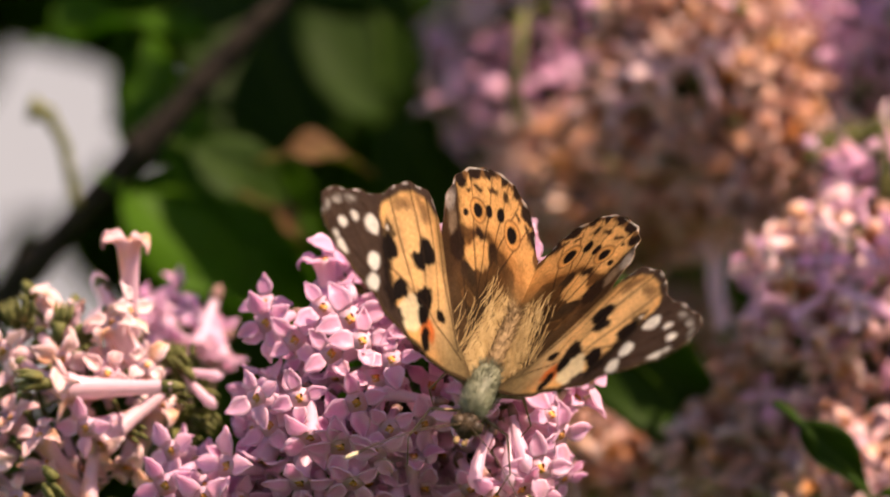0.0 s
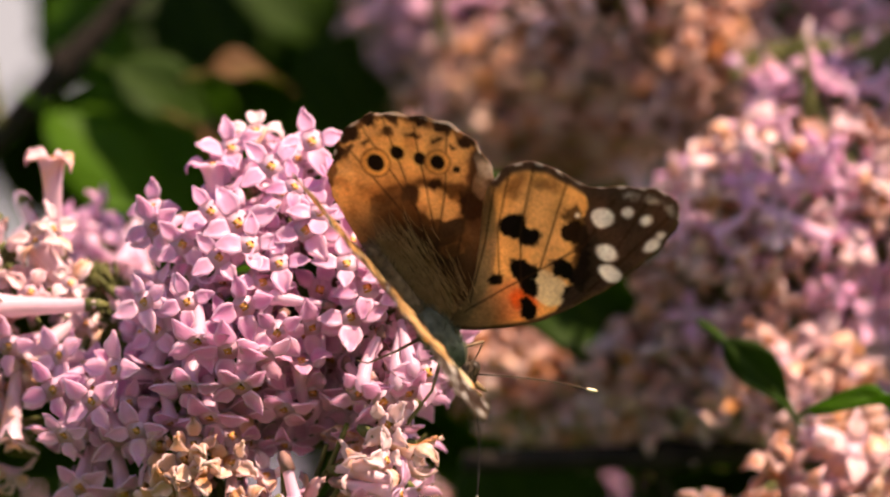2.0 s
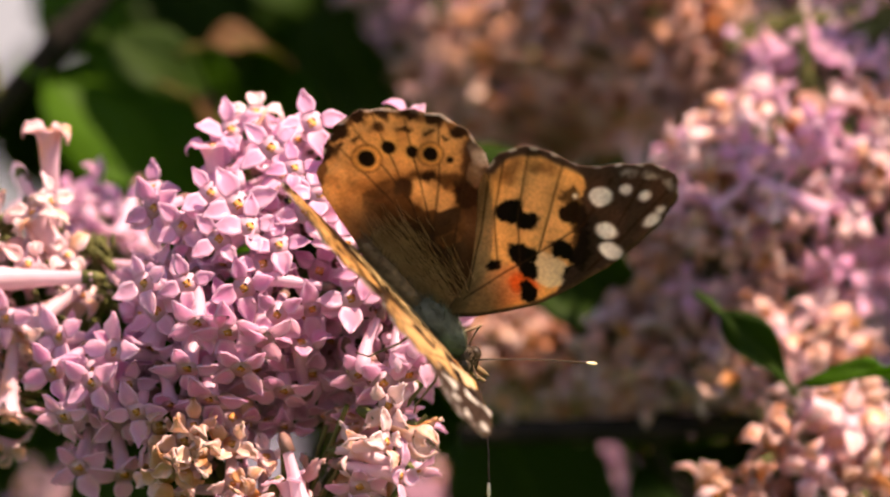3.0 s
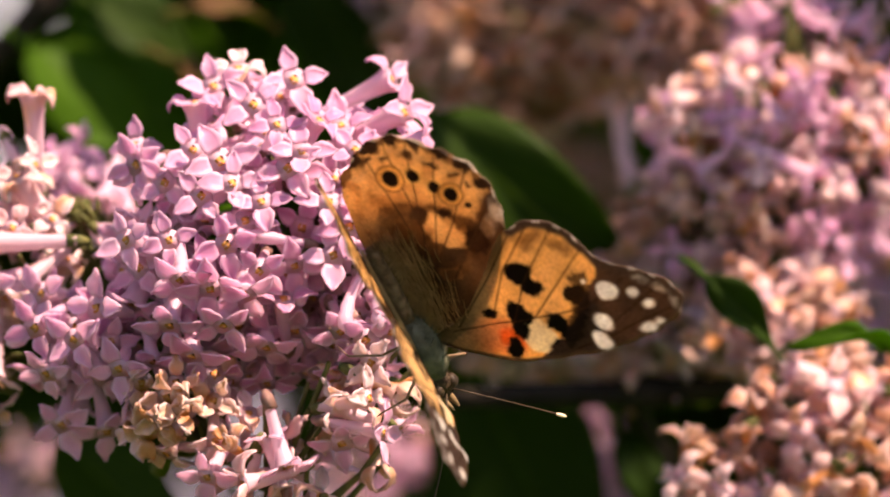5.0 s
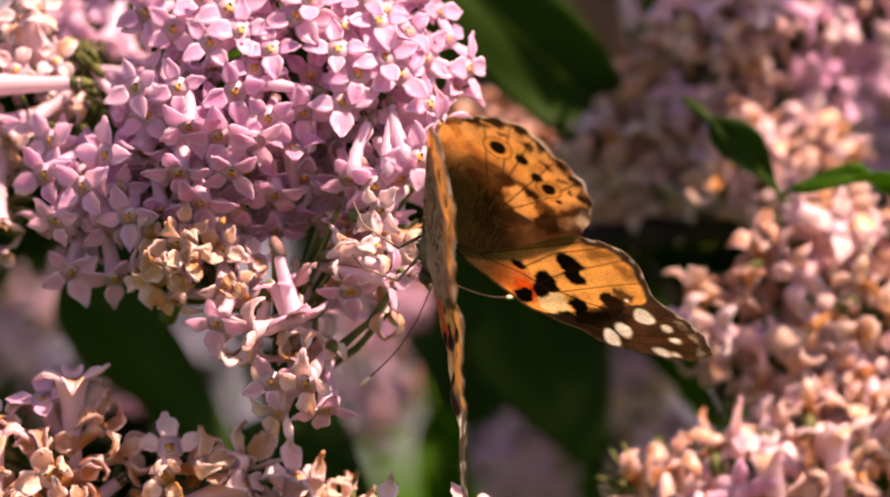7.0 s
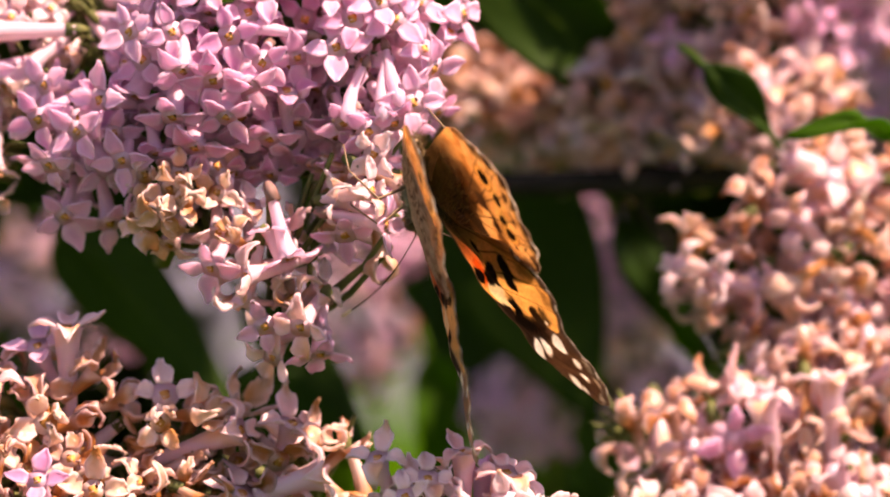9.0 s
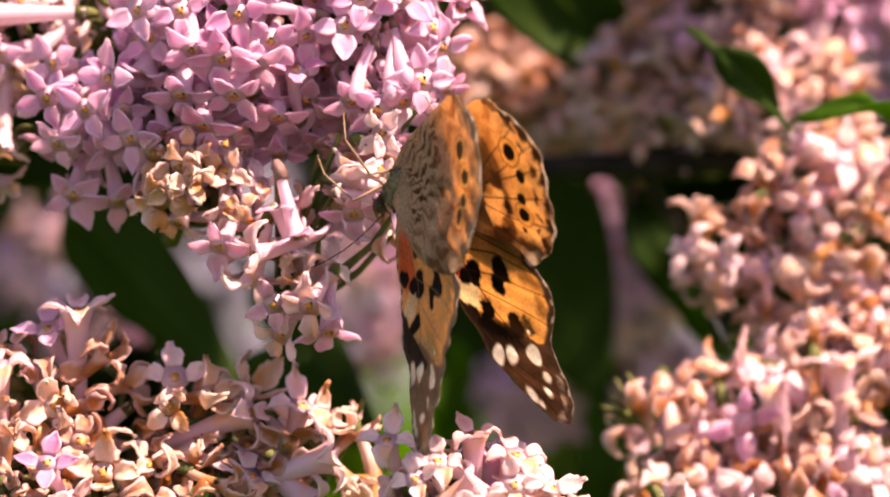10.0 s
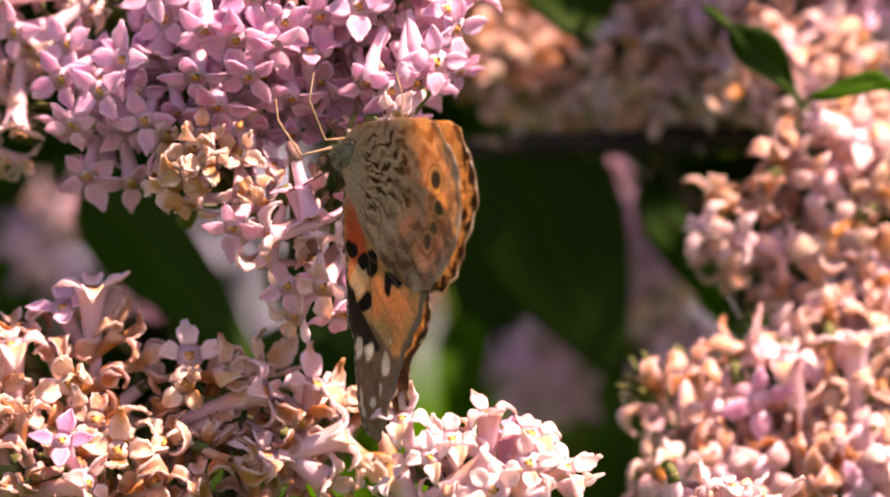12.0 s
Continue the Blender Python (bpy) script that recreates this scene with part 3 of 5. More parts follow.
panicle("withered brown and peach flower head",
    [((-0.0433, 0.004, 1.4533), (0.0105, 0.009, 0.0080)), ((-0.0266, 0.004, 1.4501), (0.0085, 0.008, 0.0060)), ((-0.0150, 0.004, 1.4446), (0.0090, 0.008, 0.0065)),
     ((-0.0462, -0.004, 1.4431), (0.0120, 0.010, 0.0085)), ((-0.0291, 0.000, 1.4404), (0.0120, 0.010, 0.0070))],
    0.0049, {"withered": 8, "rusty": 7, "trumpet": 3}, 21, [(-0.0447, 0.020, 1.4359), (-0.0365, 0.012, 1.4474), (-0.0236, 0.012, 1.4487), (-0.0119, 0.012, 1.4435)], True,
    [(-0.0397, 1.4634, 5, 80, 0, "trumpet"), (-0.0431, 1.4612, -20, 50, 20, "open"), (-0.0287, 1.4557, 10, 30, 0, "faded"), (-0.0291, 1.4528, 0, 0, 40, "withered"), (-0.0425, 1.4468, -10, 35, 0, "open"),
     (-0.0143, 1.4525, 40, 60, 0, "faded"), (-0.0118, 1.4506, 50, 30, 0, "withered"), (-0.0201, 1.4519, 70, 20, 0, "trumpet"), (-0.0364, 1.4455, 0, 20, 0, "withered")], 1.14)
panicle("pale pink flower head with raised petals in full sun",
    [((0.0035, -0.016, 1.4426), (0.0110, 0.008, 0.0060))],
    0.0043, {"faded": 5, "trumpet": 5, "open": 1}, 25, [(0.0036, 0.010, 1.4326), (0.0035, -0.012, 1.4423)], True,
    [(-0.0046, 1.4496, -20, 55, 0, "faded"), (0.0050, 1.4503, 5, 75, 30, "trumpet"), (0.0097, 1.4480, 30, 60, 0, "trumpet"), (0.0138, 1.4442, 60, 30, 0, "faded"), (0.0010, 1.4474, 10, 40, 0, "faded"), (-0.0015, 1.4455, -10, 30, 20, "faded")])

panicle("pale pink florets at the top of a low flower head", [((0.0337, 0.000, 1.4365), (0.0070, 0.007, 0.0055))],
    0.0043, {"faded": 5, "trumpet": 5, "open": 1}, 27, [(0.0343, 0.020, 1.4281), (0.0337, 0.002, 1.4364)], True)
panicle("green calyces on a spent flower head", [((-0.0389, 0.024, 1.4953), (0.0040, 0.005, 0.0055))], 0.0026, {"stub": 6, "bud": 1}, 61, [(-0.0418, 0.030, 1.4867), (-0.0390, 0.026, 1.4953)], False, (), 0.75, 36)

# ---- flower heads further back in the bush ----
panicle("mauve flower head high in the bush",
    [((0.0027, 0.160, 1.5377), (0.0130, 0.012, 0.0130)), ((0.0094, 0.160, 1.5451), (0.0100, 0.010, 0.0080)), ((-0.0010, 0.165, 1.5312), (0.0055, 0.008, 0.0060))],
    0.0048, {"open": 5, "cupped": 2, "faded": 2}, 31, [(0.0027, 0.160, 1.5236), (-0.0003, 0.140, 1.5334), (0.0012, 0.140, 1.5451)])
panicle("browning flower head with rusty dried florets",
    [((0.0227, 0.120, 1.5357), (0.0130, 0.012, 0.0160)), ((0.0298, 0.120, 1.5271), (0.0120, 0.012, 0.0110)), ((0.0130, 0.150, 1.5227), (0.0150, 0.012, 0.0110))],
    0.0038, {"rusty": 5, "withered": 5, "faded": 2}, 33, [(0.0249, 0.160, 1.5177), (0.0231, 0.140, 1.5305), (0.0229, 0.130, 1.5432)], False,
    [(0.0252, 1.5140, 0, 85, 0, "trumpet"), (0.0035, 1.5140, 10, 80, 0, "trumpet")], 1.0, 420)
panicle("lilac flower head at the edge of the bush",
    [((0.0445, 0.130, 1.5411), (0.0130, 0.010, 0.0075)), ((0.0518, 0.130, 1.5367), (0.0080, 0.010, 0.0070))],
    0.0048, {"open": 6, "cupped": 3}, 35, [(0.0494, 0.160, 1.5295), (0.0460, 0.130, 1.5404)])
panicle("large pink flower head with a few rusty florets",
    [((0.0462, 0.088, 1.5173), (0.0105, 0.010, 0.0100)), ((0.0400, 0.076, 1.5074), (0.0115, 0.011, 0.0115)), ((0.0505, 0.080, 1.5050), (0.0125, 0.011, 0.0130)), ((0.0350, 0.082, 1.4990), (0.0095, 0.010, 0.0090))],
    0.0043, {"open": 5, "cupped": 2, "faded": 4, "withered": 2, "rusty": 2, "long": 1}, 41, [(0.0449, 0.120, 1.4855), (0.0454, 0.085, 1.4999), (0.0473, 0.080, 1.5178)], False,
    [(0.0405, 1.5195, 25, 75, 0, "trumpet"), (0.0500, 1.5185, 50, 55, 0, "trumpet"), (0.0462, 1.5150, 0, 10, 30, "open"), (0.0480, 1.4925, 10, -20, 0, "withered"), (0.0330, 1.5095, 0, 60, 0, "withered")], 0.95, 400)
panicle("bright pink flower head behind the others",
    [((0.0590, 0.150, 1.4890), (0.0110, 0.010, 0.0120)), ((0.0680, 0.150, 1.4960), (0.0110, 0.010, 0.0140))],
    0.0042, {"open": 6, "cupped": 3, "faded": 2}, 42, [(0.0600, 0.180, 1.4700), (0.0600, 0.160, 1.4890)], False, (), 1.05, 300)
panicle("green calyces above a pink flower head", [((0.0454, 0.092, 1.5252), (0.0080, 0.006, 0.0032)), ((0.0523, 0.095, 1.5265), (0.0060, 0.006, 0.0035))], 0.0019, {"stub": 6, "bud": 1}, 63, [(0.0442, 0.085, 1.5151), (0.0453, 0.078, 1.5240)], False, (), 0.75, 170)
# withered and rusty petals mixed in to give the shade its warm tone
panicle("dusky pink florets in the shade of the bush",
    [((0.0175, 0.105, 1.4875), (0.0140, 0.010, 0.0085)), ((0.0310, 0.090, 1.4880), (0.0120, 0.010, 0.0095)), ((0.0430, 0.072, 1.4865), (0.0090, 0.009, 0.0070))],
    0.0040, {"faded": 4, "trumpet": 1, "withered": 3, "rusty": 4}, 43, [(0.0294, 0.160, 1.4761), (0.0201, 0.140, 1.4867)], False, (), 1.0, 420)
# all petals rust-brown: a darker colour in place of the deep shade here
panicle("dusky florets far back in the bush, shade put into rust-brown petals",
    [((0.0145, 0.260, 1.5000), (0.0150, 0.010, 0.0120))],
    0.0042, {"rusty": 1}, 44, [(0.0200, 0.300, 1.4850), (0.0160, 0.275, 1.4990)])
panicle("peach flower head drying from the tips",
    [((0.0470, 0.050, 1.4755), (0.0080, 0.009, 0.0080)), ((0.0365, 0.050, 1.4692), (0.0065, 0.008, 0.0058)), ((0.0460, 0.050, 1.4645), (0.0105, 0.009, 0.0095)), ((0.0555, 0.055, 1.4690), (0.0080, 0.009, 0.0120))],
    0.0048, {"faded": 5, "withered": 4, "rusty": 3, "trumpet": 3}, 45, [(0.0490, 0.100, 1.4464), (0.0480, 0.060, 1.4653), (0.0490, 0.060, 1.4782)], False,
    [(0.0440, 1.4812, -60, 10, 0, "trumpet"), (0.0400, 1.4775, -20, 40, 0, "rusty"), (0.0450, 1.4600, -15, 60, 0, "trumpet")], 1.18, 380)
panicle("peach and rust flower head low in the bush",
    [((0.0320, 0.038, 1.4483), (0.0088, 0.009, 0.0060)), ((0.0428, 0.040, 1.4515), (0.0108, 0.009, 0.0078)), ((0.0532, 0.044, 1.4508), (0.0088, 0.010, 0.0108)), ((0.0325, 0.034, 1.4394), (0.0108, 0.010, 0.0070)), ((0.0453, 0.034, 1.4404), (0.0128, 0.010, 0.0083))],
    0.0049, {"faded": 4, "withered": 4, "rusty": 4, "trumpet": 4, "open": 1}, 47, [(0.0440, 0.100, 1.4309), (0.0430, 0.075, 1.4448)], False,
    [(0.0400, 1.4540, -25, 65, 0, "trumpet"), (0.0290, 1.4525, -40, 50, 0, "rusty"), (0.0250, 1.4510, -30, 60, 0, "rusty"), (0.0480, 1.4560, 0, 80, 0, "trumpet"), (0.0235, 1.4525, -40, 50, 0, "stub"), (0.0245, 1.4510, -20, 70, 0, "stub"), (0.0228, 1.4500, -60, 20, 0, "stub")], 1.22, 400)
panicle("mauve florets deep in the shade",
    [((0.0178, 0.155, 1.4718), (0.0052, 0.007, 0.0058)), ((0.0222, 0.155, 1.4660), (0.0056, 0.007, 0.0060)), ((0.0268, 0.155, 1.4590), (0.0062, 0.008, 0.0065)), ((0.0294, 0.160, 1.4510), (0.0068, 0.008, 0.0070)),
     ((0.0125, 0.160, 1.4458), (0.0064, 0.008, 0.0060))],
    0.0046, {"open": 5, "faded": 3, "long": 1}, 49, [(0.0173, 0.200, 1.4310), (0.0200, 0.180, 1.4450), (0.0234, 0.160, 1.4630)])
panicle("pale mauve florets far inside the bush",
    [((-0.0072, 0.200, 1.4668), (0.0085, 0.008, 0.0090)), ((-0.0080, 0.200, 1.4555), (0.0068, 0.008, 0.0075)), ((-0.0480, 0.200, 1.4600), (0.0110, 0.010, 0.0090))],
    0.0053, {"open": 4, "faded": 4}, 51, [(-0.0117, 0.270, 1.4503), (-0.0113, 0.230, 1.4636)])

# ---- the bush: wood and leaves ----
bush = thing("lilac_bush", (0.02, 0.35, 0.0), "dark-leaved lilac bush in full flower on the lawn", "shrub")
branch("branch", bush, [(-0.0724, 0.150, 1.5006), (-0.0618, 0.140, 1.5119), (-0.0473, 0.130, 1.5273), (-0.0386, 0.130, 1.5367), (-0.0263, 0.130, 1.5498)], [0.0020, 0.0019, 0.0018, 0.0016, 0.0013], seed=2)
branch("branch", bush, [(0.0692, 0.120, 1.4812), (0.0497, 0.085, 1.4794), (0.0275, 0.085, 1.4780), (0.0032, 0.090, 1.4772)], [0.0019, 0.0018, 0.0017, 0.0013], seed=3)
branch("branch", bush, [(0.0260, 0.110, 1.4771), (0.0305, 0.120, 1.4698), (0.0398, 0.140, 1.4517)], [0.0010, 0.0009, 0.0008], seed=4)
branch("branch", bush, [(-0.0003, 0.150, 1.5212), (0.0070, 0.140, 1.5298), (0.0159, 0.150, 1.5367)], [0.0011, 0.001, 0.0008], seed=5)
for k, x in enumerate((-0.25, -0.08, 0.05, 0.2)):
    branch("trunk", bush, [(x * 0.4, 0.45, -0.02), (x * 0.8, 0.42 + 0.02 * k, 0.5), (x, 0.40, 1.1), (x * 1.4, 0.34, 1.75)], [0.022, 0.018, 0.013, 0.007], seed=10 + k)
leaf(bush, (0.0016, 0.086, 1.5122), (0.72, 0.0, -0.69), (0.05, -0.95, 0.08), 0.0445, 0.0135, 1, 0.25, 0.2, 0.0016)
leaf(bush, (-0.0450, 0.100, 1.4724), (0.72, 0.1, -0.68), (0.08, 0.95, 0.22), 0.0310, 0.0120, 2, 0.08, 0.2, 0.0008)
leaf(bush, (-0.0215, 0.125, 1.4630), (0.62, 0.05, -0.78), (0.1, 0.95, 0.2), 0.0265, 0.0085, 28, 0.1, 0.2, 0.0008)
leaf(bush, (-0.0254, 0.120, 1.4505), (0.95, 0.1, -0.34), (0.0, 0.95, 0.28), 0.0210, 0.0130, 24, 0.1, 0.2, 0.0008)
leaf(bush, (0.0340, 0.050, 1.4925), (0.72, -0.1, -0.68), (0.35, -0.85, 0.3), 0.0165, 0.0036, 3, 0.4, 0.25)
leaf(bush, (0.0562, 0.035, 1.4835), (-0.75, -0.1, 0.66), (0.5, -0.45, 0.75), 0.0120, 0.0022, 4, 0.4, 0.9, mat=LEAF_SUNLIT)
leaf(bush, (0.0068, 0.130, 1.4800), (0.44, 0.08, -0.90), (0.10, 0.97, 0.10), 0.0370, 0.0215, 5, 0.0, 0.1, 0.0004)
leaf(bush, (0.0250, 0.115, 1.4725), (0.48, 0.0, -0.88), (-0.2, -0.95, 0.05), 0.0240, 0.0052, 6, 0.3)
leaf(bush, (0.0055, 0.185, 1.4690), (0.25, 0.05, -0.95), (0.10, 0.97, 0.10), 0.0350, 0.0180, 26, 0.1, 0.1, 0.0006)
leaf(bush, (0.0010, 0.175, 1.4530), (0.22, 0.0, -0.97), (0.2, -0.85, 0.45), 0.0220, 0.0080, 27, 0.2, 0.2, mat=LEAF_SUNLIT)
leaf(bush, (-0.0500, 0.170, 1.5245), (0.93, -0.05, -0.36), (0.15, -0.65, 0.75), 0.0310, 0.0150, 14, 0.15, 0.1, mat=LEAF_SUNLIT)
leaf(bush, (-0.0500, 0.130, 1.5215), (0.72, -0.05, -0.60), (0.1, -0.7, 0.7), 0.0230, 0.0140, 15, 0.15, 0.15, mat=LEAF_SUNLIT)
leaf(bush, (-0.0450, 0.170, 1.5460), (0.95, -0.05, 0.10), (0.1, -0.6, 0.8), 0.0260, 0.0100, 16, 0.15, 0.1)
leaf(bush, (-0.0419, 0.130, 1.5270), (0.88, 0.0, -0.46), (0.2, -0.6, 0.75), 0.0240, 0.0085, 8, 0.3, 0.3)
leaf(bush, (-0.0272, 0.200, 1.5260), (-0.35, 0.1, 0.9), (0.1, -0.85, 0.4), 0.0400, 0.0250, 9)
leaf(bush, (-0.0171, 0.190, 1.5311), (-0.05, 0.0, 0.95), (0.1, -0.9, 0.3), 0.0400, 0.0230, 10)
leaf(bush, (-0.0410, 0.200, 1.5160), (0.75, 0.1, -0.5), (0.0, -0.7, 0.7), 0.0300, 0.0190, 11, mat=LEAF_SUNLIT)
leaf(bush, (-0.0604, 0.160, 1.5429), (0.9, 0.0, 0.25), (-0.1, -0.5, 0.85), 0.0200, 0.0100, 12, mat=LEAF_SUNLIT)
leaf(bush, (-0.0445, 0.150, 1.5256), (-0.25, 0.0, 0.95), (-0.2, -0.95, 0.1), 0.0170, 0.0110, 13, mat=LEAF_SUNLIT)
rng = random.Random(12)
for k in range(34):
    place = Vector((-0.0349, 0.200, 1.5321)) + Vector((rng.uniform(-0.028, 0.034), rng.uniform(-0.05, 0.06), rng.uniform(-0.016, 0.028)))
    if math.hypot(place.x + 0.058, place.z - HEIGHT - 0.029) < 0.028:
        continue
    # most of these take the bright leaf colour, as if the sun reached them
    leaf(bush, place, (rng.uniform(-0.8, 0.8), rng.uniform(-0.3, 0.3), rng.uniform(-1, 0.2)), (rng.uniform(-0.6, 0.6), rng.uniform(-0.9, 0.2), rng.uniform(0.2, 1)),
         rng.uniform(0.022, 0.034), rng.uniform(0.012, 0.018), 40 + k, mat=rng.choice((LEAF, LEAF_SUNLIT, LEAF_SUNLIT)))
DRIED = leaf_material("dried leaf", (0.14, 0.062, 0.032), (0.25, 0.12, 0.065))
tagged(leaf(bush, (-0.0290, 0.120, 1.5260), (0.95, 0.0, 0.15), (0.1, -0.5, 0.8), 0.0110, 0.0042, 21, 0.5, 0.5, 0.001, DRIED), "small dried brown leaf")
tagged(leaf(bush, (-0.0315, 0.120, 1.5196), (0.85, 0.0, -0.5), (0.1, -0.5, 0.8), 0.0070, 0.0035, 22, 0.5, 0.5, 0.001, DRIED), "small dried brown leaf")
branch("twig", bush, [(-0.0560, 0.130, 1.5194), (-0.0574, 0.130, 1.5273), (-0.0596, 0.130, 1.5313), (-0.0618, 0.130, 1.5320)], [0.0007, 0.0007, 0.0009, 0.0017], STALK, 31)

# foliage that fills the bush behind, with gaps to the sky
bm = bmesh.new()
uv = bm.loops.layers.uv.new("UVMap")
rng = random.Random(77)
GAPS = [(Vector(a), b * 0.00009) for a, b in (((-0.0711, 0.400, 1.5410), 110), ((-0.0801, 0.400, 1.5366), 100), ((-0.0084, 0.400, 1.5236), 25), ((-0.0237, 0.400, 1.4514), 55), ((-0.0255, 0.400, 1.4458), 32), ((-0.0053, 0.400, 1.4470), 60), ((-0.0008, 0.400, 1.4393), 65), ((0.0014, 0.400, 1.4326), 60),
                                              ((-0.0747, 0.400, 1.4828), 50), ((0.0722, 0.400, 1.4998), 35))]
count = 0
while count < 2600:
    p = Vector((rng.uniform(-0.32, 0.32), rng.uniform(0.24, 0.62), rng.uniform(HEIGHT - 0.30, HEIGHT + 0.30)))
    m = Matrix.Translation(p) @ Euler((rng.gauss(-0.5, 0.5), rng.gauss(0, 0.5), rng.uniform(0, 6.28))).to_matrix().to_4x4()
    ln = rng.uniform(0.035, 0.065)
    along = [m @ Vector((0, ln * k, 0)) for k in (0, 0.35, 0.7, 1)]
    if any(math.hypot(q.x * 1.4 / (1 + q.y) - g.x, (q.z - HEIGHT) * 1.4 / (1 + q.y) - (g.z - HEIGHT)) < r + 0.1 * ln for g, r in GAPS for q in along):
        continue
    add_leaf(bm, uv, ln, ln * rng.uniform(0.5, 0.65), 0.25, rng.uniform(0.2, 0.7), 0.003, rng, 6, 4, m)
    count += 1
# fringe leaves added out of view, to shade the flower heads further back
for _ in range(64):
    p = Vector((rng.uniform(-0.04, 0.19), rng.uniform(0.035, 0.20), HEIGHT + rng.uniform(0.095, 0.19)))
    m = Matrix.Translation(p) @ Euler((rng.gauss(-0.2, 0.4), rng.gauss(0, 0.4), rng.uniform(0, 6.28))).to_matrix().to_4x4()
    ln = rng.uniform(0.025, 0.04)
    add_leaf(bm, uv, ln, ln * 0.6, 0.25, 0.4, 0.003, rng, 4, 2, m)
# crown leaves added out of view above, keeping the wood below in broken shade
for _ in range(1500):
    y = rng.choice((rng.uniform(0.22, 0.62), rng.uniform(0.24, 0.62), rng.uniform(0.21, 0.30)))
    p = Vector((rng.uniform(-0.36, 0.42), y, HEIGHT + rng.uniform(0.14, 0.42)))
    m = Matrix.Translation(p) @ Euler((rng.gauss(-0.3, 0.4), rng.gauss(0, 0.4), rng.uniform(0, 6.28))).to_matrix().to_4x4()
    ln = rng.uniform(0.04, 0.07)
    add_leaf(bm, uv, ln, ln * 0.6, 0.25, 0.4, 0.003, rng, 4, 2, m)
# the rest of the bush: an uneven round head of leaves down to the bare foot of the stems
count = 0
while count < 3200:
    d = Vector((rng.gauss(0, 1), rng.gauss(0, 1), rng.gauss(0, 1))).normalized()
    reach = 0.72 + 0.16 * math.sin(3.1 * d.x + 4.2 * d.z) + 0.12 * math.sin(6.3 * d.z - 5.1 * d.x + 2 * d.y)
    p = Vector((0.03, 0.62, 1.32)) + Vector((0.78 * d.x, 0.50 * d.y, 0.95 * d.z)) * reach * rng.uniform(0.55, 1.0)
    if p.y < 0.26 or p.z < 0.35 or (p.y < 0.62 and abs(p.x) < 0.34 and abs(p.z - HEIGHT) < 0.34):
        continue
    m = Matrix.Translation(p) @ Euler((rng.gauss(-0.4, 0.5), rng.gauss(0, 0.5), rng.uniform(0, 6.28))).to_matrix().to_4x4()
    if abs(p.x) < 0.14 and abs(p.z - HEIGHT) < 0.2:
        continue
    ln = rng.uniform(0.05, 0.09)
    add_leaf(bm, uv, ln, ln * 0.6, 0.25, 0.4, 0.003, rng, 4, 2, m)
    count += 1
tagged(new("shrub_foliage", mesh_of("foliage", bm, [LEAF_BACK])), "dense dark green lilac foliage deep in the bush, with unseen shade leaves above", "foliage", kind="stuff")

# ---- the butterfly: head along +y, back along +z ----
WING = 0.0315


def smooth(d, soft):
    q = np.clip(0.5 - d / soft, 0, 1)
    return q * q * (3 - 2 * q)


def wobble(p, amount, f=37.0):
    """Uneven edges for the markings."""
    x, y = p[:, 0], p[:, 1]
    dx = np.sin(f * x + 1.3 * f * y) + 0.6 * np.sin(2.3 * f * y - f * x + 1) + 0.4 * np.sin(4.1 * f * x + 2)
    dy = np.sin(1.1 * f * y - 0.7 * f * x + 2) + 0.6 * np.sin(2.1 * f * x + 1.7 * f * y) + 0.4 * np.sin(4.6 * f * y)
    return p + amount * np.stack([dx, dy], 1)


def spots(p, rows, soft=0.012):
    """How far points lie inside any of the ellipses x, y, rx, ry, degrees."""
    best = np.zeros(len(p))
    for x, y, rx, ry, deg in rows:
        c, s = math.cos(radians(deg)), math.sin(radians(deg))
        dx, dy = p[:, 0] - x, p[:, 1] - y
        a, b = (c * dx + s * dy) / rx, (c * dy - s * dx) / ry
        best = np.maximum(best, smooth((np.hypot(a, b) - 1) * min(rx, ry), soft))
    return best


def to_line(p, points):
    """Distance to a polyline."""
    best = np.full(len(p), 9.0)
    for a, b in zip(points, points[1:]):
        a, b = np.array(a), np.array(b)
        t = np.clip(((p - a) @ (b - a)) / ((b - a) @ (b - a)), 0, 1)
        best = np.minimum(best, np.linalg.norm(p - a - t[:, None] * (b - a), axis=1))
    return best


def inside(p, poly):
    odd = np.zeros(len(p), bool)
    for (x1, y1), (x2, y2) in zip(poly, poly[1:] + poly[:1]):
        cross = ((y1 > p[:, 1]) != (y2 > p[:, 1])) & (p[:, 0] < (x2 - x1) * (p[:, 1] - y1) / (y2 - y1 + 1e-12) + x1)
        odd ^= cross
    return odd


def area(p, poly, soft=0.012):
    d = to_line(p, poly + poly[:1])
    return smooth(np.where(inside(p, poly), -d, d), soft)


def paint(base, mask, colour):
    return base + mask[:, None] * (np.array(colour) - base)


FORE_EDGE = [(0.04, 0.03), (0.145, 0.10), (0.29, 0.165), (0.44, 0.20), (0.60, 0.22), (0.78, 0.222), (0.92, 0.205), (1.0, 0.165),
             (1.03, 0.11), (1.01, 0.05), (0.955, 0.0), (0.89, -0.055), (0.81, -0.115), (0.77, -0.19), (0.74, -0.25), (0.69, -0.305),
             (0.62, -0.335), (0.55, -0.325), (0.47, -0.29), (0.33, -0.16), (0.19, -0.05), (0.05, -0.005)]
HIND_EDGE = [(0.02, 0.05), (0.16, 0.015), (0.33, -0.07), (0.48, -0.22), (0.55, -0.34), (0.57, -0.46), (0.535, -0.575), (0.46, -0.665), (0.37, -0.735),
             (0.28, -0.77), (0.17, -0.76), (0.09, -0.71), (0.010, -0.65), (-0.03, -0.5), (-0.055, -0.32), (-0.075, -0.15), (-0.05, 0.0)]
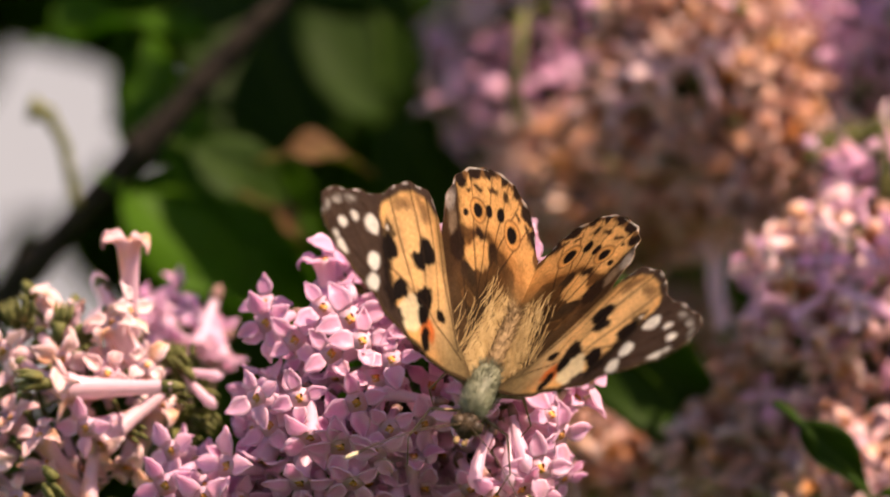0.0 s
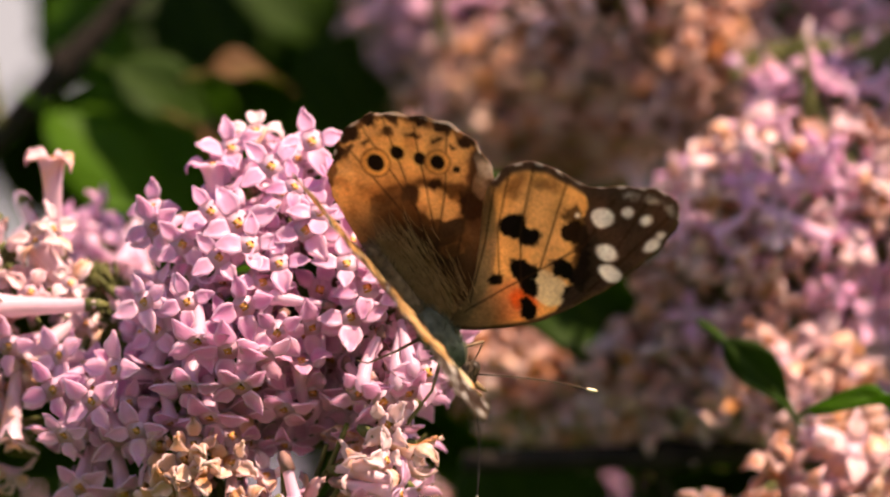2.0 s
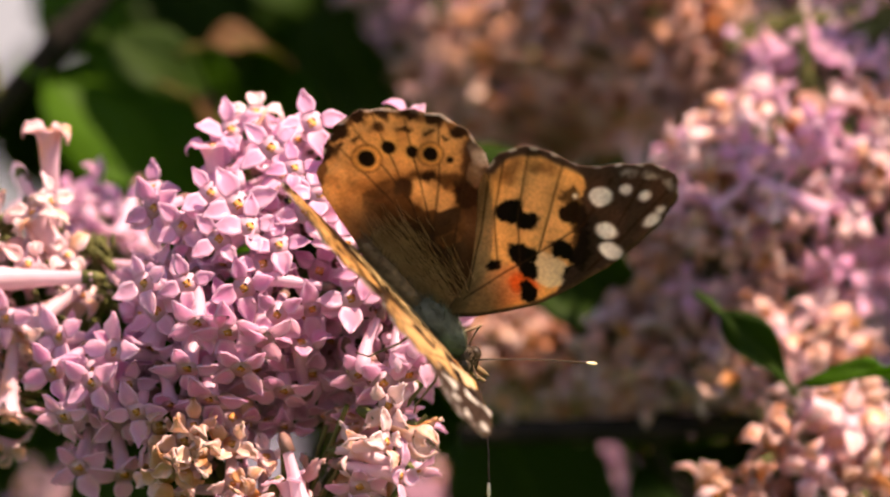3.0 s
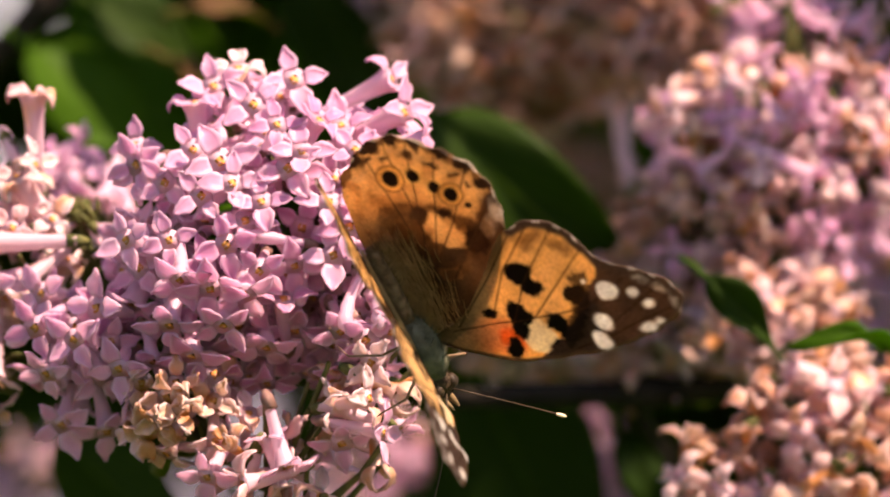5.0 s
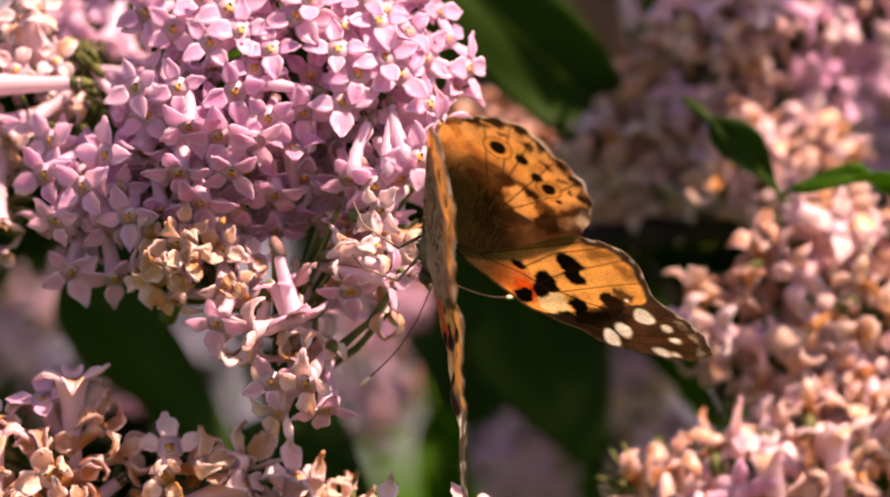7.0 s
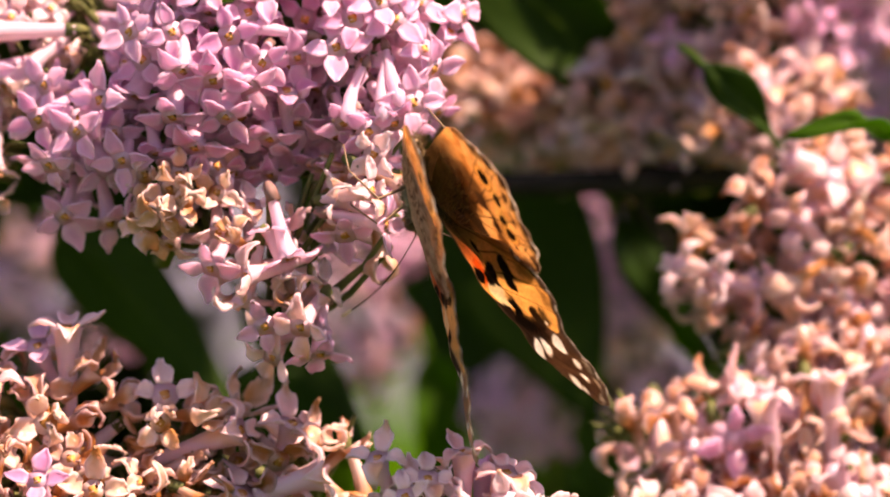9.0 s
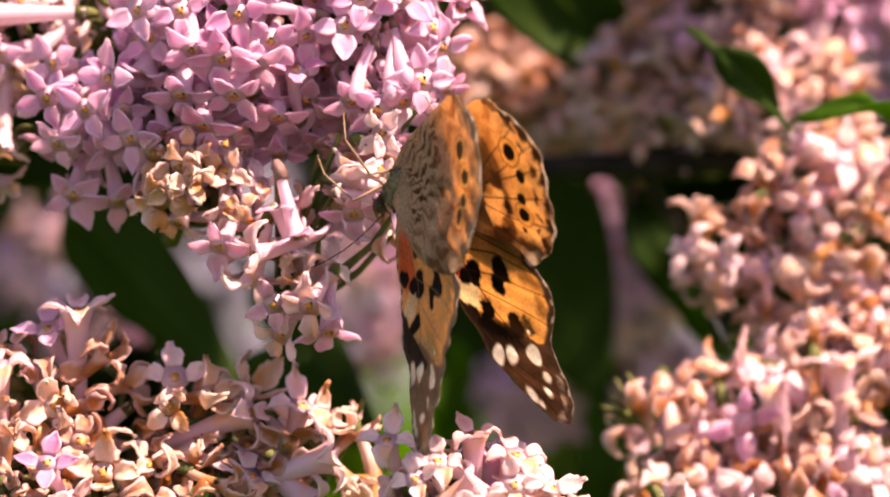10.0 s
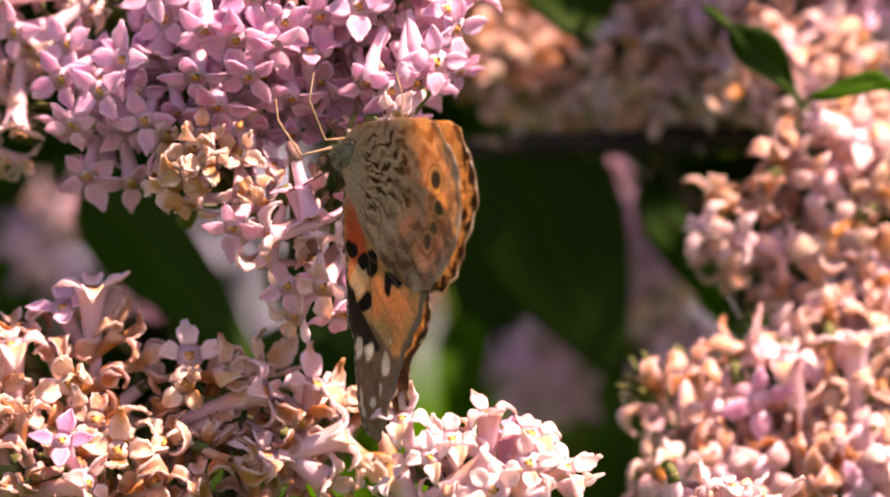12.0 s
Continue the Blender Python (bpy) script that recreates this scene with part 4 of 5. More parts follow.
FORE_WHITE = [(0.782, 0.007, 0.040, 0.034, 20), (0.862, 0.045, 0.020, 0.018, 0), (0.897, 0.105, 0.021, 0.018, 0), (0.855, 0.188, 0.034, 0.018, 5),
              (0.905, 0.178, 0.018, 0.014, 0), (0.706, 0.115, 0.038, 0.032, 60), (0.668, 0.180, 0.042, 0.030, 60), (0.711, -0.049, 0.008, 0.008, 0)]
FORE_BLACK = [(0.494, -0.152, 0.056, 0.044, 10), (0.512, -0.090, 0.044, 0.030, 30), (0.411, -0.004, 0.052, 0.040, 50), (0.387, 0.057, 0.032, 0.042, 20),
              (0.323, 0.122, 0.034, 0.046, 20), (0.534, 0.084, 0.032, 0.058, -15), (0.505, 0.170, 0.052, 0.032, 0), (0.296, -0.034, 0.026, 0.022, 0),
              (0.655, -0.010, 0.046, 0.040, 0)]
FORE_SMUDGE = [(0.600, -0.262, 0.058, 0.026, -28), (0.695, -0.190, 0.052, 0.026, 50)]
APEX = [(0.815, -0.16), (0.765, -0.06), (0.70, -0.01), (0.635, 0.03), (0.615, 0.08), (0.56, 0.10), (0.53, 0.14), (0.45, 0.165), (0.34, 0.19),
        (0.34, 0.40), (1.3, 0.40), (1.3, -0.4), (0.85, -0.3)]
FORE_VEINS = [[(0.12, 0.0), (0.38, 0.02), (0.46, 0.03)], [(0.46, 0.03), (0.76, -0.17)], [(0.46, 0.03), (0.66, 0.05), (0.86, -0.02)], [(0.38, 0.02), (0.50, -0.12), (0.70, -0.28)],
              [(0.30, -0.01), (0.43, -0.17), (0.61, -0.31)], [(0.15, -0.01), (0.36, -0.16), (0.53, -0.30)], [(0.62, 0.17), (0.96, 0.05)], [(0.55, 0.19), (0.98, 0.14)]]
EYES = [(0.211, -0.610, 0.038), (0.306, -0.598, 0.031), (0.366, -0.536, 0.028), (0.408, -0.488, 0.032), (0.445, -0.428, 0.016)]
HIND_MARKS = [(0.150, -0.700, 0.030, 0.016, -20), (0.232, -0.694, 0.026, 0.012, 0), (0.323, -0.676, 0.024, 0.012, 30), (0.400, -0.618, 0.022, 0.012, 45), (0.456, -0.560, 0.020, 0.012, 55), (0.490, -0.500, 0.018, 0.012, 70)]
HIND_RIM = [(0.110, -0.725, 0.030, 0.020, 35), (0.200, -0.757, 0.030, 0.018, 0), (0.300, -0.757, 0.028, 0.018, 20), (0.385, -0.714, 0.026, 0.018, 40), (0.460, -0.650, 0.026, 0.018, 48), (0.520, -0.580, 0.024, 0.018, 60), (0.552, -0.490, 0.024, 0.018, 80), (0.550, -0.400, 0.026, 0.018, 100)]
HIND_VEINS = [[(0.05, -0.04), (0.17, -0.40), (0.16, -0.75)], [(0.05, -0.04), (0.22, -0.38), (0.26, -0.77)], [(0.22, -0.38), (0.35, -0.74)], [(0.2, -0.25), (0.30, -0.42), (0.44, -0.67)],
              [(0.2, -0.25), (0.37, -0.40), (0.52, -0.57)], [(0.05, -0.03), (0.36, -0.28), (0.56, -0.44)]]
ORANGE, PALE_ORANGE, RED, CREAM = (0.88, 0.50, 0.185), (0.92, 0.63, 0.31), (0.86, 0.25, 0.07), (0.94, 0.79, 0.52)
INK, SOOT, WHITE, DUSK, TAN = (0.012, 0.007, 0.005), (0.080, 0.048, 0.034), (0.95, 0.91, 0.84), (0.034, 0.016, 0.007), (0.42, 0.29, 0.14)


def cells(p, count, seed, squeeze):
    """Net pattern: how near to the border of random cells, and each cell's own value."""
    r = np.random.RandomState(seed)
    seeds = np.stack([r.uniform(-0.05, 0.65, count), r.uniform(-0.85, 0.1, count)], 1)
    own = r.uniform(0, 1, count)
    d1, d2, who = np.full(len(p), 9.0), np.full(len(p), 9.0), np.zeros(len(p), int)
    for k, s in enumerate(seeds):
        d = np.hypot((p[:, 0] - s[0]), (p[:, 1] - s[1]) * squeeze)
        near = d < d1
        d2 = np.where(near, d1, np.minimum(d2, d))
        who = np.where(near, k, who)
        d1 = np.where(near, d, d1)
    return d2 - d1, own[who]


def fore_upper(p):
    w = wobble(wobble(p, 0.0045), 0.003, 130.0)
    v2 = wobble(p, 0.0022, 45.0)
    c = np.tile(np.array(ORANGE), (len(p), 1))
    c = paint(c, 0.75 * smooth(to_line(p, [(0.35, -0.02), (0.6, -0.10)]) - 0.16, 0.12), PALE_ORANGE)
    c = paint(c, 0.85 * smooth(np.hypot(p[:, 0] - 0.03, p[:, 1] - 0.02) - 0.20, 0.14), (0.32, 0.24, 0.12))
    c = paint(c, 0.75 * smooth(to_line(p, [(0.05, 0.0), (0.55, -0.33)]) - 0.03, 0.06), (0.16, 0.10, 0.045))
    c = paint(c, spots(w, [(0.338, 0.085, 0.050, 0.042, 20)], 0.03), RED)
    c = paint(c, spots(v2, [(0.440, 0.098, 0.062, 0.078, -15)], 0.012), CREAM)
    c = paint(c, spots(w, FORE_BLACK), INK)
    c = paint(c, 0.8 * spots(w, FORE_SMUDGE, 0.03), (0.16, 0.085, 0.04))
    c = paint(c, area(w, APEX), SOOT)
    c = paint(c, 0.9 * smooth(to_line(wobble(w, 0.006, 60.0), [(0.70, -0.065), (0.665, 0.02), (0.62, 0.085), (0.55, 0.14)]) - 0.034, 0.02), INK)
    edge = to_line(p, FORE_EDGE[7:18])
    c = paint(c, smooth(edge - 0.030, 0.02), SOOT)
    c = paint(c, smooth(to_line(p, FORE_EDGE[0:8]) - 0.012, 0.012), (0.10, 0.06, 0.03))
    for v in FORE_VEINS:
        c = paint(c, 0.85 * smooth(to_line(p, v) - 0.0035, 0.005), (0.04, 0.02, 0.01))
    c = paint(c, spots(v2, FORE_WHITE), WHITE)
    c = paint(c, 0.45 * spots(w, [(0.965, 0.060, 0.026, 0.012, 40), (0.99, 0.125, 0.022, 0.012, 80), (0.91, 0.0, 0.022, 0.010, 40)], 0.02), WHITE)
    ripple = np.sin(60 * (p[:, 0] + p[:, 1])) > 0.5
    return paint(c, 0.6 * smooth(edge - 0.005, 0.005) * ripple, WHITE)


def fore_lower(p):
    w = wobble(p, 0.004)
    c = np.tile(np.array((0.90, 0.52, 0.20)), (len(p), 1))
    c = paint(c, spots(w, [(0.28, 0.06, 0.14, 0.075, 10)], 0.05), (0.78, 0.20, 0.07))
    c = paint(c, spots(w, [(0.440, 0.100, 0.056, 0.070, -15)], 0.015), (0.80, 0.66, 0.44))
    c = paint(c, 0.7 * smooth(to_line(p, [(0.05, 0.0), (0.55, -0.33)]) - 0.04, 0.05), (0.45, 0.36, 0.26))
    c = paint(c, spots(w, FORE_BLACK[:8]), INK)
    c = paint(c, area(w, APEX), (0.42, 0.25, 0.14))
    c = paint(c, area(w, [(0.615, 0.08), (0.56, 0.10), (0.45, 0.165), (0.34, 0.2), (0.36, 0.3), (0.66, 0.3), (0.72, 0.02)]), (0.06, 0.035, 0.025))
    edge = to_line(p, FORE_EDGE[7:18])
    c = paint(c, smooth(edge - 0.035, 0.02), (0.34, 0.26, 0.19))
    for v in FORE_VEINS:
        c = paint(c, 0.6 * smooth(to_line(p, v) - 0.003, 0.005), (0.30, 0.17, 0.07))
    c = paint(c, spots(w, FORE_WHITE), (0.92, 0.87, 0.76))
    c = paint(c, 0.7 * smooth(np.hypot(p[:, 0] - 0.03, p[:, 1] - 0.03) - 0.14, 0.08), (0.76, 0.60, 0.42))
    bars = np.sin(150 * p[:, 0]) > 0
    return paint(c, smooth(to_line(p, FORE_EDGE[0:8]) - 0.010, 0.008), (0.55, 0.48, 0.40)) * np.where(bars & (to_line(p, FORE_EDGE[0:8]) < 0.012), 0.35, 1.0)[:, None]


def hind_upper(p):
    w = wobble(wobble(p, 0.006), 0.003, 110.0)
    r = np.hypot(w[:, 0] - 0.12, (w[:, 1] + 0.16) * 0.85)
    c = np.tile(np.array(ORANGE), (len(p), 1))
    c = paint(c, smooth(r - 0.34, 0.09) * 0.8, (0.40, 0.17, 0.045))
    # dusky base, crossed by a ragged dark band with an orange window in it
    c = paint(c, smooth(r - 0.27, 0.06), (0.115, 0.048, 0.014))
    c = paint(c, smooth(r - 0.15, 0.10), DUSK)
    c = paint(c, 0.85 * smooth(to_line(w, [(0.10, -0.49), (0.21, -0.475), (0.30, -0.455), (0.345, -0.42), (0.40, -0.36), (0.42, -0.28)]) - 0.028, 0.03), (0.085, 0.036, 0.012))
    c = paint(c, smooth(to_line(w, [(0.05, 0.0), (0.35, -0.12), (0.53, -0.36)]) - 0.085, 0.05), (0.085, 0.042, 0.018))
    c = paint(c, spots(w, [(0.306, -0.368, 0.088, 0.050, 75), (0.268, -0.370, 0.050, 0.034, 60)], 0.02), ORANGE)
    c = paint(c, spots(w, [(0.398, -0.290, 0.062, 0.048, -60), (0.290, -0.265, 0.050, 0.030, 10), (0.245, -0.450, 0.056, 0.026, 0), (0.345, -0.425, 0.036, 0.024, 30)], 0.02), (0.030, 0.014, 0.007))
    c = paint(c, 0.7 * spots(w, [(0.235, -0.200, 0.046, 0.034, 20)], 0.012), (0.30, 0.14, 0.045))
    c = paint(c, 0.8 * spots(w, [(0.235, -0.200, 0.034, 0.022, 20)], 0.012), (0.09, 0.04, 0.014))
    c = paint(c, 0.5 * spots(w, [(0.480, -0.330, 0.040, 0.024, -60)], 0.03), (0.45, 0.33, 0.22))
    hair = np.sin(700 * (p[:, 0] - 0.18 * p[:, 1]) + 3 * np.sin(40 * p[:, 1])) * 0.5 + 0.5
    c = paint(c, (0.10 + 0.50 * smooth(p[:, 0] - 0.08, 0.12)) * (0.35 + 0.65 * hair) * smooth(np.hypot(p[:, 0] - 0.08, (p[:, 1] + 0.18) * 0.75) - 0.26, 0.08), TAN)
    for v in HIND_VEINS:
        c = paint(c, 0.85 * smooth(to_line(p, v) - 0.0035, 0.005), (0.04, 0.02, 0.01))
    for x, y, r in EYES:
        ring = 1.0 if r > 0.0315 else 0.0
        c = paint(c, ring * spots(p, [(x, y, 1.55 * r, 1.45 * r, 0)], 0.010), (0.20, 0.085, 0.03))
        c = paint(c, ring * spots(p, [(x, y, 1.38 * r, 1.28 * r, 0)], 0.010), (0.84, 0.43, 0.14))
        c = paint(c, spots(p, [(x, y, 0.84 * r, 0.86 * r, 0)], 0.008), INK)
    c = paint(c, 0.92 * spots(w, [(x, y, 1.05 * a, 1.0 * b, g) for x, y, a, b, g in HIND_MARKS], 0.010), (0.035, 0.016, 0.008))
    edge = to_line(p, HIND_EDGE[4:12])
    c = paint(c, 0.9 * smooth(to_line(w, HIND_EDGE[4:13]) - 0.026, 0.016), (0.13, 0.058, 0.024))
    c = paint(c, spots(w, [(x, y, 1.30 * a, 2.1 * b, g) for x, y, a, b, g in HIND_RIM], 0.014), (0.028, 0.014, 0.008))
    c = paint(c, 0.6 * smooth(edge - 0.004, 0.005) * (np.sin(70 * (p[:, 0] - p[:, 1])) > 0.3), WHITE)
    return paint(c, spots(w, [(0.545, -0.37, 0.03, 0.045, 0)], 0.03) * 0.7, (0.55, 0.48, 0.42))


def hind_lower(p):
    """Marbled: grey-brown with cream veins and dark teardrops towards the base, paler outside with ringed eyespots."""
    w = wobble(wobble(p, 0.006), 0.003, 80.0)
    r, a = np.hypot(w[:, 0] - 0.03, w[:, 1] - 0.06), np.arctan2(w[:, 0] - 0.03, 0.06 - w[:, 1])
    border, own = cells(np.stack([0.42 * r, -0.45 - 0.42 * a], 1), 210, 5, 1.0)
    cloud = 0.5 + 0.25 * np.sin(19 * p[:, 0] + 13 * p[:, 1] + 2 * np.sin(11 * p[:, 1])) + 0.25 * np.sin(31 * p[:, 1] - 17 * p[:, 0])
    c = paint(np.tile(np.array((0.30, 0.145, 0.068)), (len(p), 1)), cloud, (0.50, 0.295, 0.165))
    inner = smooth(r - 0.46, 0.22)
    c = paint(c, (0.42 + 0.50 * inner) * smooth(0.60 - own, 0.08), (0.150, 0.062, 0.026))
    c = paint(c, (0.40 + 0.30 * inner) * smooth(own - 0.25, 0.08), (0.74, 0.48, 0.29))
    c = paint(c, (0.55 + 0.30 * inner) * smooth(border - 0.008, 0.010), (0.82, 0.54, 0.34))
    for v in HIND_VEINS:
        c = paint(c, 0.75 * smooth(to_line(p, v) - 0.004, 0.006), (0.80, 0.53, 0.34))
    # fine wavy cream streaks from the base outwards, and a pale hairy base
    streak = np.sin(44 * a + 2.2 * np.sin(17 * r + 3 * a) + 1.6 * np.sin(41 * r - 9 * a + 2))
    c = paint(c, (0.45 + 0.40 * inner) * smooth(0.45 - streak, 0.7), (0.88, 0.63, 0.40))
    c = paint(c, 0.55 * smooth(streak + 0.45, 0.7), (0.15, 0.066, 0.026))
    c = paint(c, 0.75 * smooth(r - 0.17, 0.10), (0.78, 0.62, 0.43))
    edge = to_line(w, HIND_EDGE[4:12])
    c = paint(c, 0.35 * smooth(np.abs(edge - 0.25) - 0.025, 0.04), (0.80, 0.60, 0.42))
    c = paint(c, 0.40 * smooth(np.abs(edge - 0.16) - 0.05, 0.04), (0.38, 0.21, 0.105))
    for x, y, q in EYES[:4]:
        c = paint(c, 0.6 * spots(p, [(x, y, 1.60 * q, 1.50 * q, 0)], 0.01), (0.15, 0.08, 0.05))
        c = paint(c, spots(p, [(x, y, 1.35 * q, 1.25 * q, 0)], 0.01), (0.60, 0.43, 0.20))
        c = paint(c, 0.75 * spots(p, [(x, y, 0.90 * q, 0.95 * q, 0)], 0.01), (0.050, 0.030, 0.026))
    c = paint(c, 0.75 * smooth(np.abs(edge - 0.055) - 0.008, 0.012), (0.20, 0.17, 0.17))
    c = paint(c, 0.55 * smooth(edge - 0.035, 0.02), (0.55, 0.43, 0.31))
    return paint(c, 0.6 * smooth(edge - 0.006, 0.006) * (np.sin(70 * (p[:, 0] - p[:, 1])) > 0.3), (0.80, 0.72, 0.62))


def rounded(points, n):
    """n points along a smooth closed curve through points."""
    pts = np.array(points)
    k = len(pts)
    out = []
    for i in range(k):
        a, b, c, d = pts[i - 1], pts[i], pts[(i + 1) % k], pts[(i + 2) % k]
        m = max(2, int(round(n * np.linalg.norm(c - b) / sum(np.linalg.norm(pts[j] - pts[j - 1]) for j in range(k)))))
        for t in np.arange(m) / m:
            out.append(0.5 * (2 * b + (c - a) * t + (2 * a - 5 * b + 4 * c - d) * t * t + (3 * b - a - 3 * c + d) * t ** 3))
    return np.array(out)


def wing_mesh(name, edge, centre, upper, lower, ragged, side, drop, under):
    """A closed thin wing: two painted faces and a rim. side: 1 right, -1 left."""
    rim = rounded(edge, 300)
    n = len(rim)
    out = rim - np.array(centre)
    k = np.arange(n)
    scallop = np.zeros(n)
    mask = (k > n * ragged[0]) & (k < n * ragged[1])
    scallop[mask] = 0.010 * np.sin(0.48 * k[mask]) + 0.004 * np.sin(1.7 * k[mask])
    rim = np.array(centre) + out * (1 + scallop)[:, None]
    rings = 64
    s = (np.arange(1, rings + 1) / rings) ** 0.85
    flat = np.vstack([np.array(centre)[None]] + [np.array(centre) + q * (rim - np.array(centre)) for q in s])
    x, y = flat[:, 0], flat[:, 1]
    bow = 0.035 * np.sin(2.6 * np.clip(x, 0, 1.1)) + 0.006 * np.sin(18 * x + 9 * y) * np.clip(2.5 * x, 0, 1) + 0.0035 * np.sin(55 * (y + 0.6 * x)) * np.clip(2 * x, 0, 1)
    z = bow + drop
    half = 0.0022
    verts = np.vstack([np.stack([side * x, y, z + half], 1), np.stack([side * x, y, z - half], 1)]) * WING
    m = len(flat)
    faces = []
    for a in range(n):
        b = (a + 1) % n
        faces.append((0, 1 + a, 1 + b))
        faces.append((m, m + 1 + b, m + 1 + a))
        for r in range(rings - 1):
            p, q = 1 + r * n, 1 + (r + 1) * n
            faces.append((p + a, q + a, q + b, p + b))
            faces.append((m + p + b, m + q + b, m + q + a, m + p + a))
        p = 1 + (rings - 1) * n
        faces.append((p + a, m + p + a, m + p + b, p + b))
    if side > 0:
        faces = [f[::-1] for f in faces]
    me = bpy.data.meshes.new(name)
    me.from_pydata(verts.tolist(), [], faces)
    colour = np.vstack([upper(flat), lower(flat)])
    x, y = flat[:, 0], flat[:, 1]
    blotch = 1 + 0.07 * (np.sin(31 * x + 17 * y + 2 * np.sin(23 * y)) + np.sin(43 * y - 25 * x + 2 * np.sin(29 * x)))
    colour = colour * np.tile(blotch, 2)[:, None]
    grain = np.random.RandomState(4).uniform(0.86, 1.08, len(colour))[:, None]
    layer = me.color_attributes.new("scales", "FLOAT_COLOR", "POINT")
    # the hairy wing base lets little light through
    dense = 1 - 0.88 * smooth(np.hypot(flat[:, 0] - 0.05, (flat[:, 1] + 0.12) * 0.75) - 0.25, 0.14)
    layer.data.foreach_set("color", np.hstack([np.clip(colour * grain, 0, 1), np.concatenate([dense, np.minimum(under, 0.95 / np.clip(colour[m:].max(1), 0.05, 1))])[:, None]]).astype(np.float32).ravel())
    me.polygons.foreach_set("use_smooth", [True] * len(me.polygons))
    me.materials.append(SCALES)
    me.update()
    return me


n = Nodes("wing scales")
att = n.add("ShaderNodeAttribute")
att.attribute_name = "scales"
fine = n.noise(2600.0, 2.0)
tone = n.mix(0.36, att.outputs["Color"], n.ramp(fine, (0.36, (0.40, 0.37, 0.35)), (0.62, (1.0, 1.0, 1.0))), "MULTIPLY")
coarse = n.noise(520.0, 4.0)
tone = n.mix(0.28, tone, n.ramp(coarse, (0.32, (0.55, 0.52, 0.50)), (0.62, (1.0, 1.0, 1.0))), "MULTIPLY")
n.bump(fine, 0.3, 0.0002)
thin = n.add("ShaderNodeCombineColor")
for slot in thin.inputs:
    n.link(att.outputs["Alpha"], slot)
SCALES = n.finish(tone, 0.6, 0.64, n.mix(1.0, tone, thin.outputs[0], "MULTIPLY"), 0.14, 0.90)
FUR = plain("body fur", (0.10, 0.062, 0.028), (0.26, 0.17, 0.085), 900.0, 0.8, 0.0, 0.6)
THORAX = plain("thorax", (0.075, 0.080, 0.050), (0.175, 0.180, 0.118), 700.0, 0.55, 0.0, 0.6)
CHITIN = plain("dark chitin", (0.02, 0.013, 0.008), (0.09, 0.06, 0.035), 800.0, 0.45)
LIMB = plain("leg", (0.13, 0.08, 0.045), (0.30, 0.20, 0.12), 900.0, 0.55)
TIP = plain("antenna tip", (0.70, 0.58, 0.36), (0.80, 0.70, 0.48), 900.0, 0.6)

butterfly = thing("butterfly", (0, 0, HEIGHT), "orange and black butterfly with white-spotted wing tips feeding on lilac", "butterfly")
wings = {}
for side, hand in ((-1, "left"), (1, "right")):
    wings[side, "fore"] = part("forewing", wing_mesh("forewing", FORE_EDGE, (0.50, 0.0), fore_upper, fore_lower, (0.30, 0.74), side, 0.0, 1.4), butterfly,
                               label="orange forewing with black blotches and white-spotted dark tip")
    wings[side, "hind"] = part("hindwing", wing_mesh("hindwing", HIND_EDGE, (0.27, -0.40), hind_upper, hind_lower, (0.28, 0.72), side, -0.012, 2.0), butterfly,
                               label="orange hindwing with a row of eyespots, grey-brown marbled below")


HAIR = plain("golden hair", (0.34, 0.215, 0.085), (0.56, 0.39, 0.18), 700.0, 0.5, 0.3)
for side in (-1, 1):
    rng = random.Random(90 + side)
    bm = bmesh.new()
    for _ in range(620):
        x, y = abs(rng.gauss(0.0, 0.07)) + 0.005, rng.uniform(-0.34, 0.02)
        ln, lean = rng.uniform(0.06, 0.12), rng.uniform(-0.12, 0.30) + 0.5 * x
        lift = 0.035 * math.sin(2.6 * x) - 0.008
        path = [Vector((side * (x + lean * ln * q), y - ln * q, lift + 0.014 * math.sin(2.4 * q) * rng.uniform(0.5, 1.2))) * WING for q in (0, 0.4, 0.75, 1.0)]
        add_tube(bm, path, [0.000035, 0.000035, 0.000025, 0.00001], 3, 0, False)
    tagged(part("hair", mesh_of("hair", bm, [HAIR]), wings[side, "hind"], label="fine golden hairs at the wing base"), kind="stuff")


def body_part(name, rings, mat, fur=0, hair=0.0012, seed=1, label=""):
    """A round body along y: rows of y, z, half width, half height. With fur hairs on it."""
    bm = bmesh.new()
    sides = 16
    loops = []
    for y, z, w, h in rings:
        loops.append([bm.verts.new((w * math.cos(a), y, z + h * math.sin(a))) for a in (2 * math.pi * k / sides for k in range(sides))])
    for a, b in zip(loops, loops[1:]):
        for k in range(sides):
            bm.faces.new((a[k], a[(k + 1) % sides], b[(k + 1) % sides], b[k]))
    bm.faces.new(loops[0])
    bm.faces.new(loops[-1][::-1])
    ob = part(name, mesh_of(name, bm, [mat]), butterfly, label=label)
    if fur:
        rng = random.Random(seed)
        bm = bmesh.new()
        for _ in range(fur):
            i = rng.randrange(len(rings) - 1)
            s = rng.random()
            y, z, w, h = [rings[i][k] * (1 - s) + rings[i + 1][k] * s for k in range(4)]
            a = rng.uniform(0, 6.28)
            foot = Vector((w * math.cos(a), y, z + h * math.sin(a)))
            out = Vector((math.cos(a), -0.9 + rng.uniform(-0.4, 0.4), math.sin(a))).normalized()
            add_tube(bm, [foot, foot + out * hair * rng.uniform(0.6, 1.2)], [0.00005, 0.000012], 3, 0, False)
        tagged(part("fur", mesh_of("fur", bm, [mat]), ob), kind="stuff")
    return ob


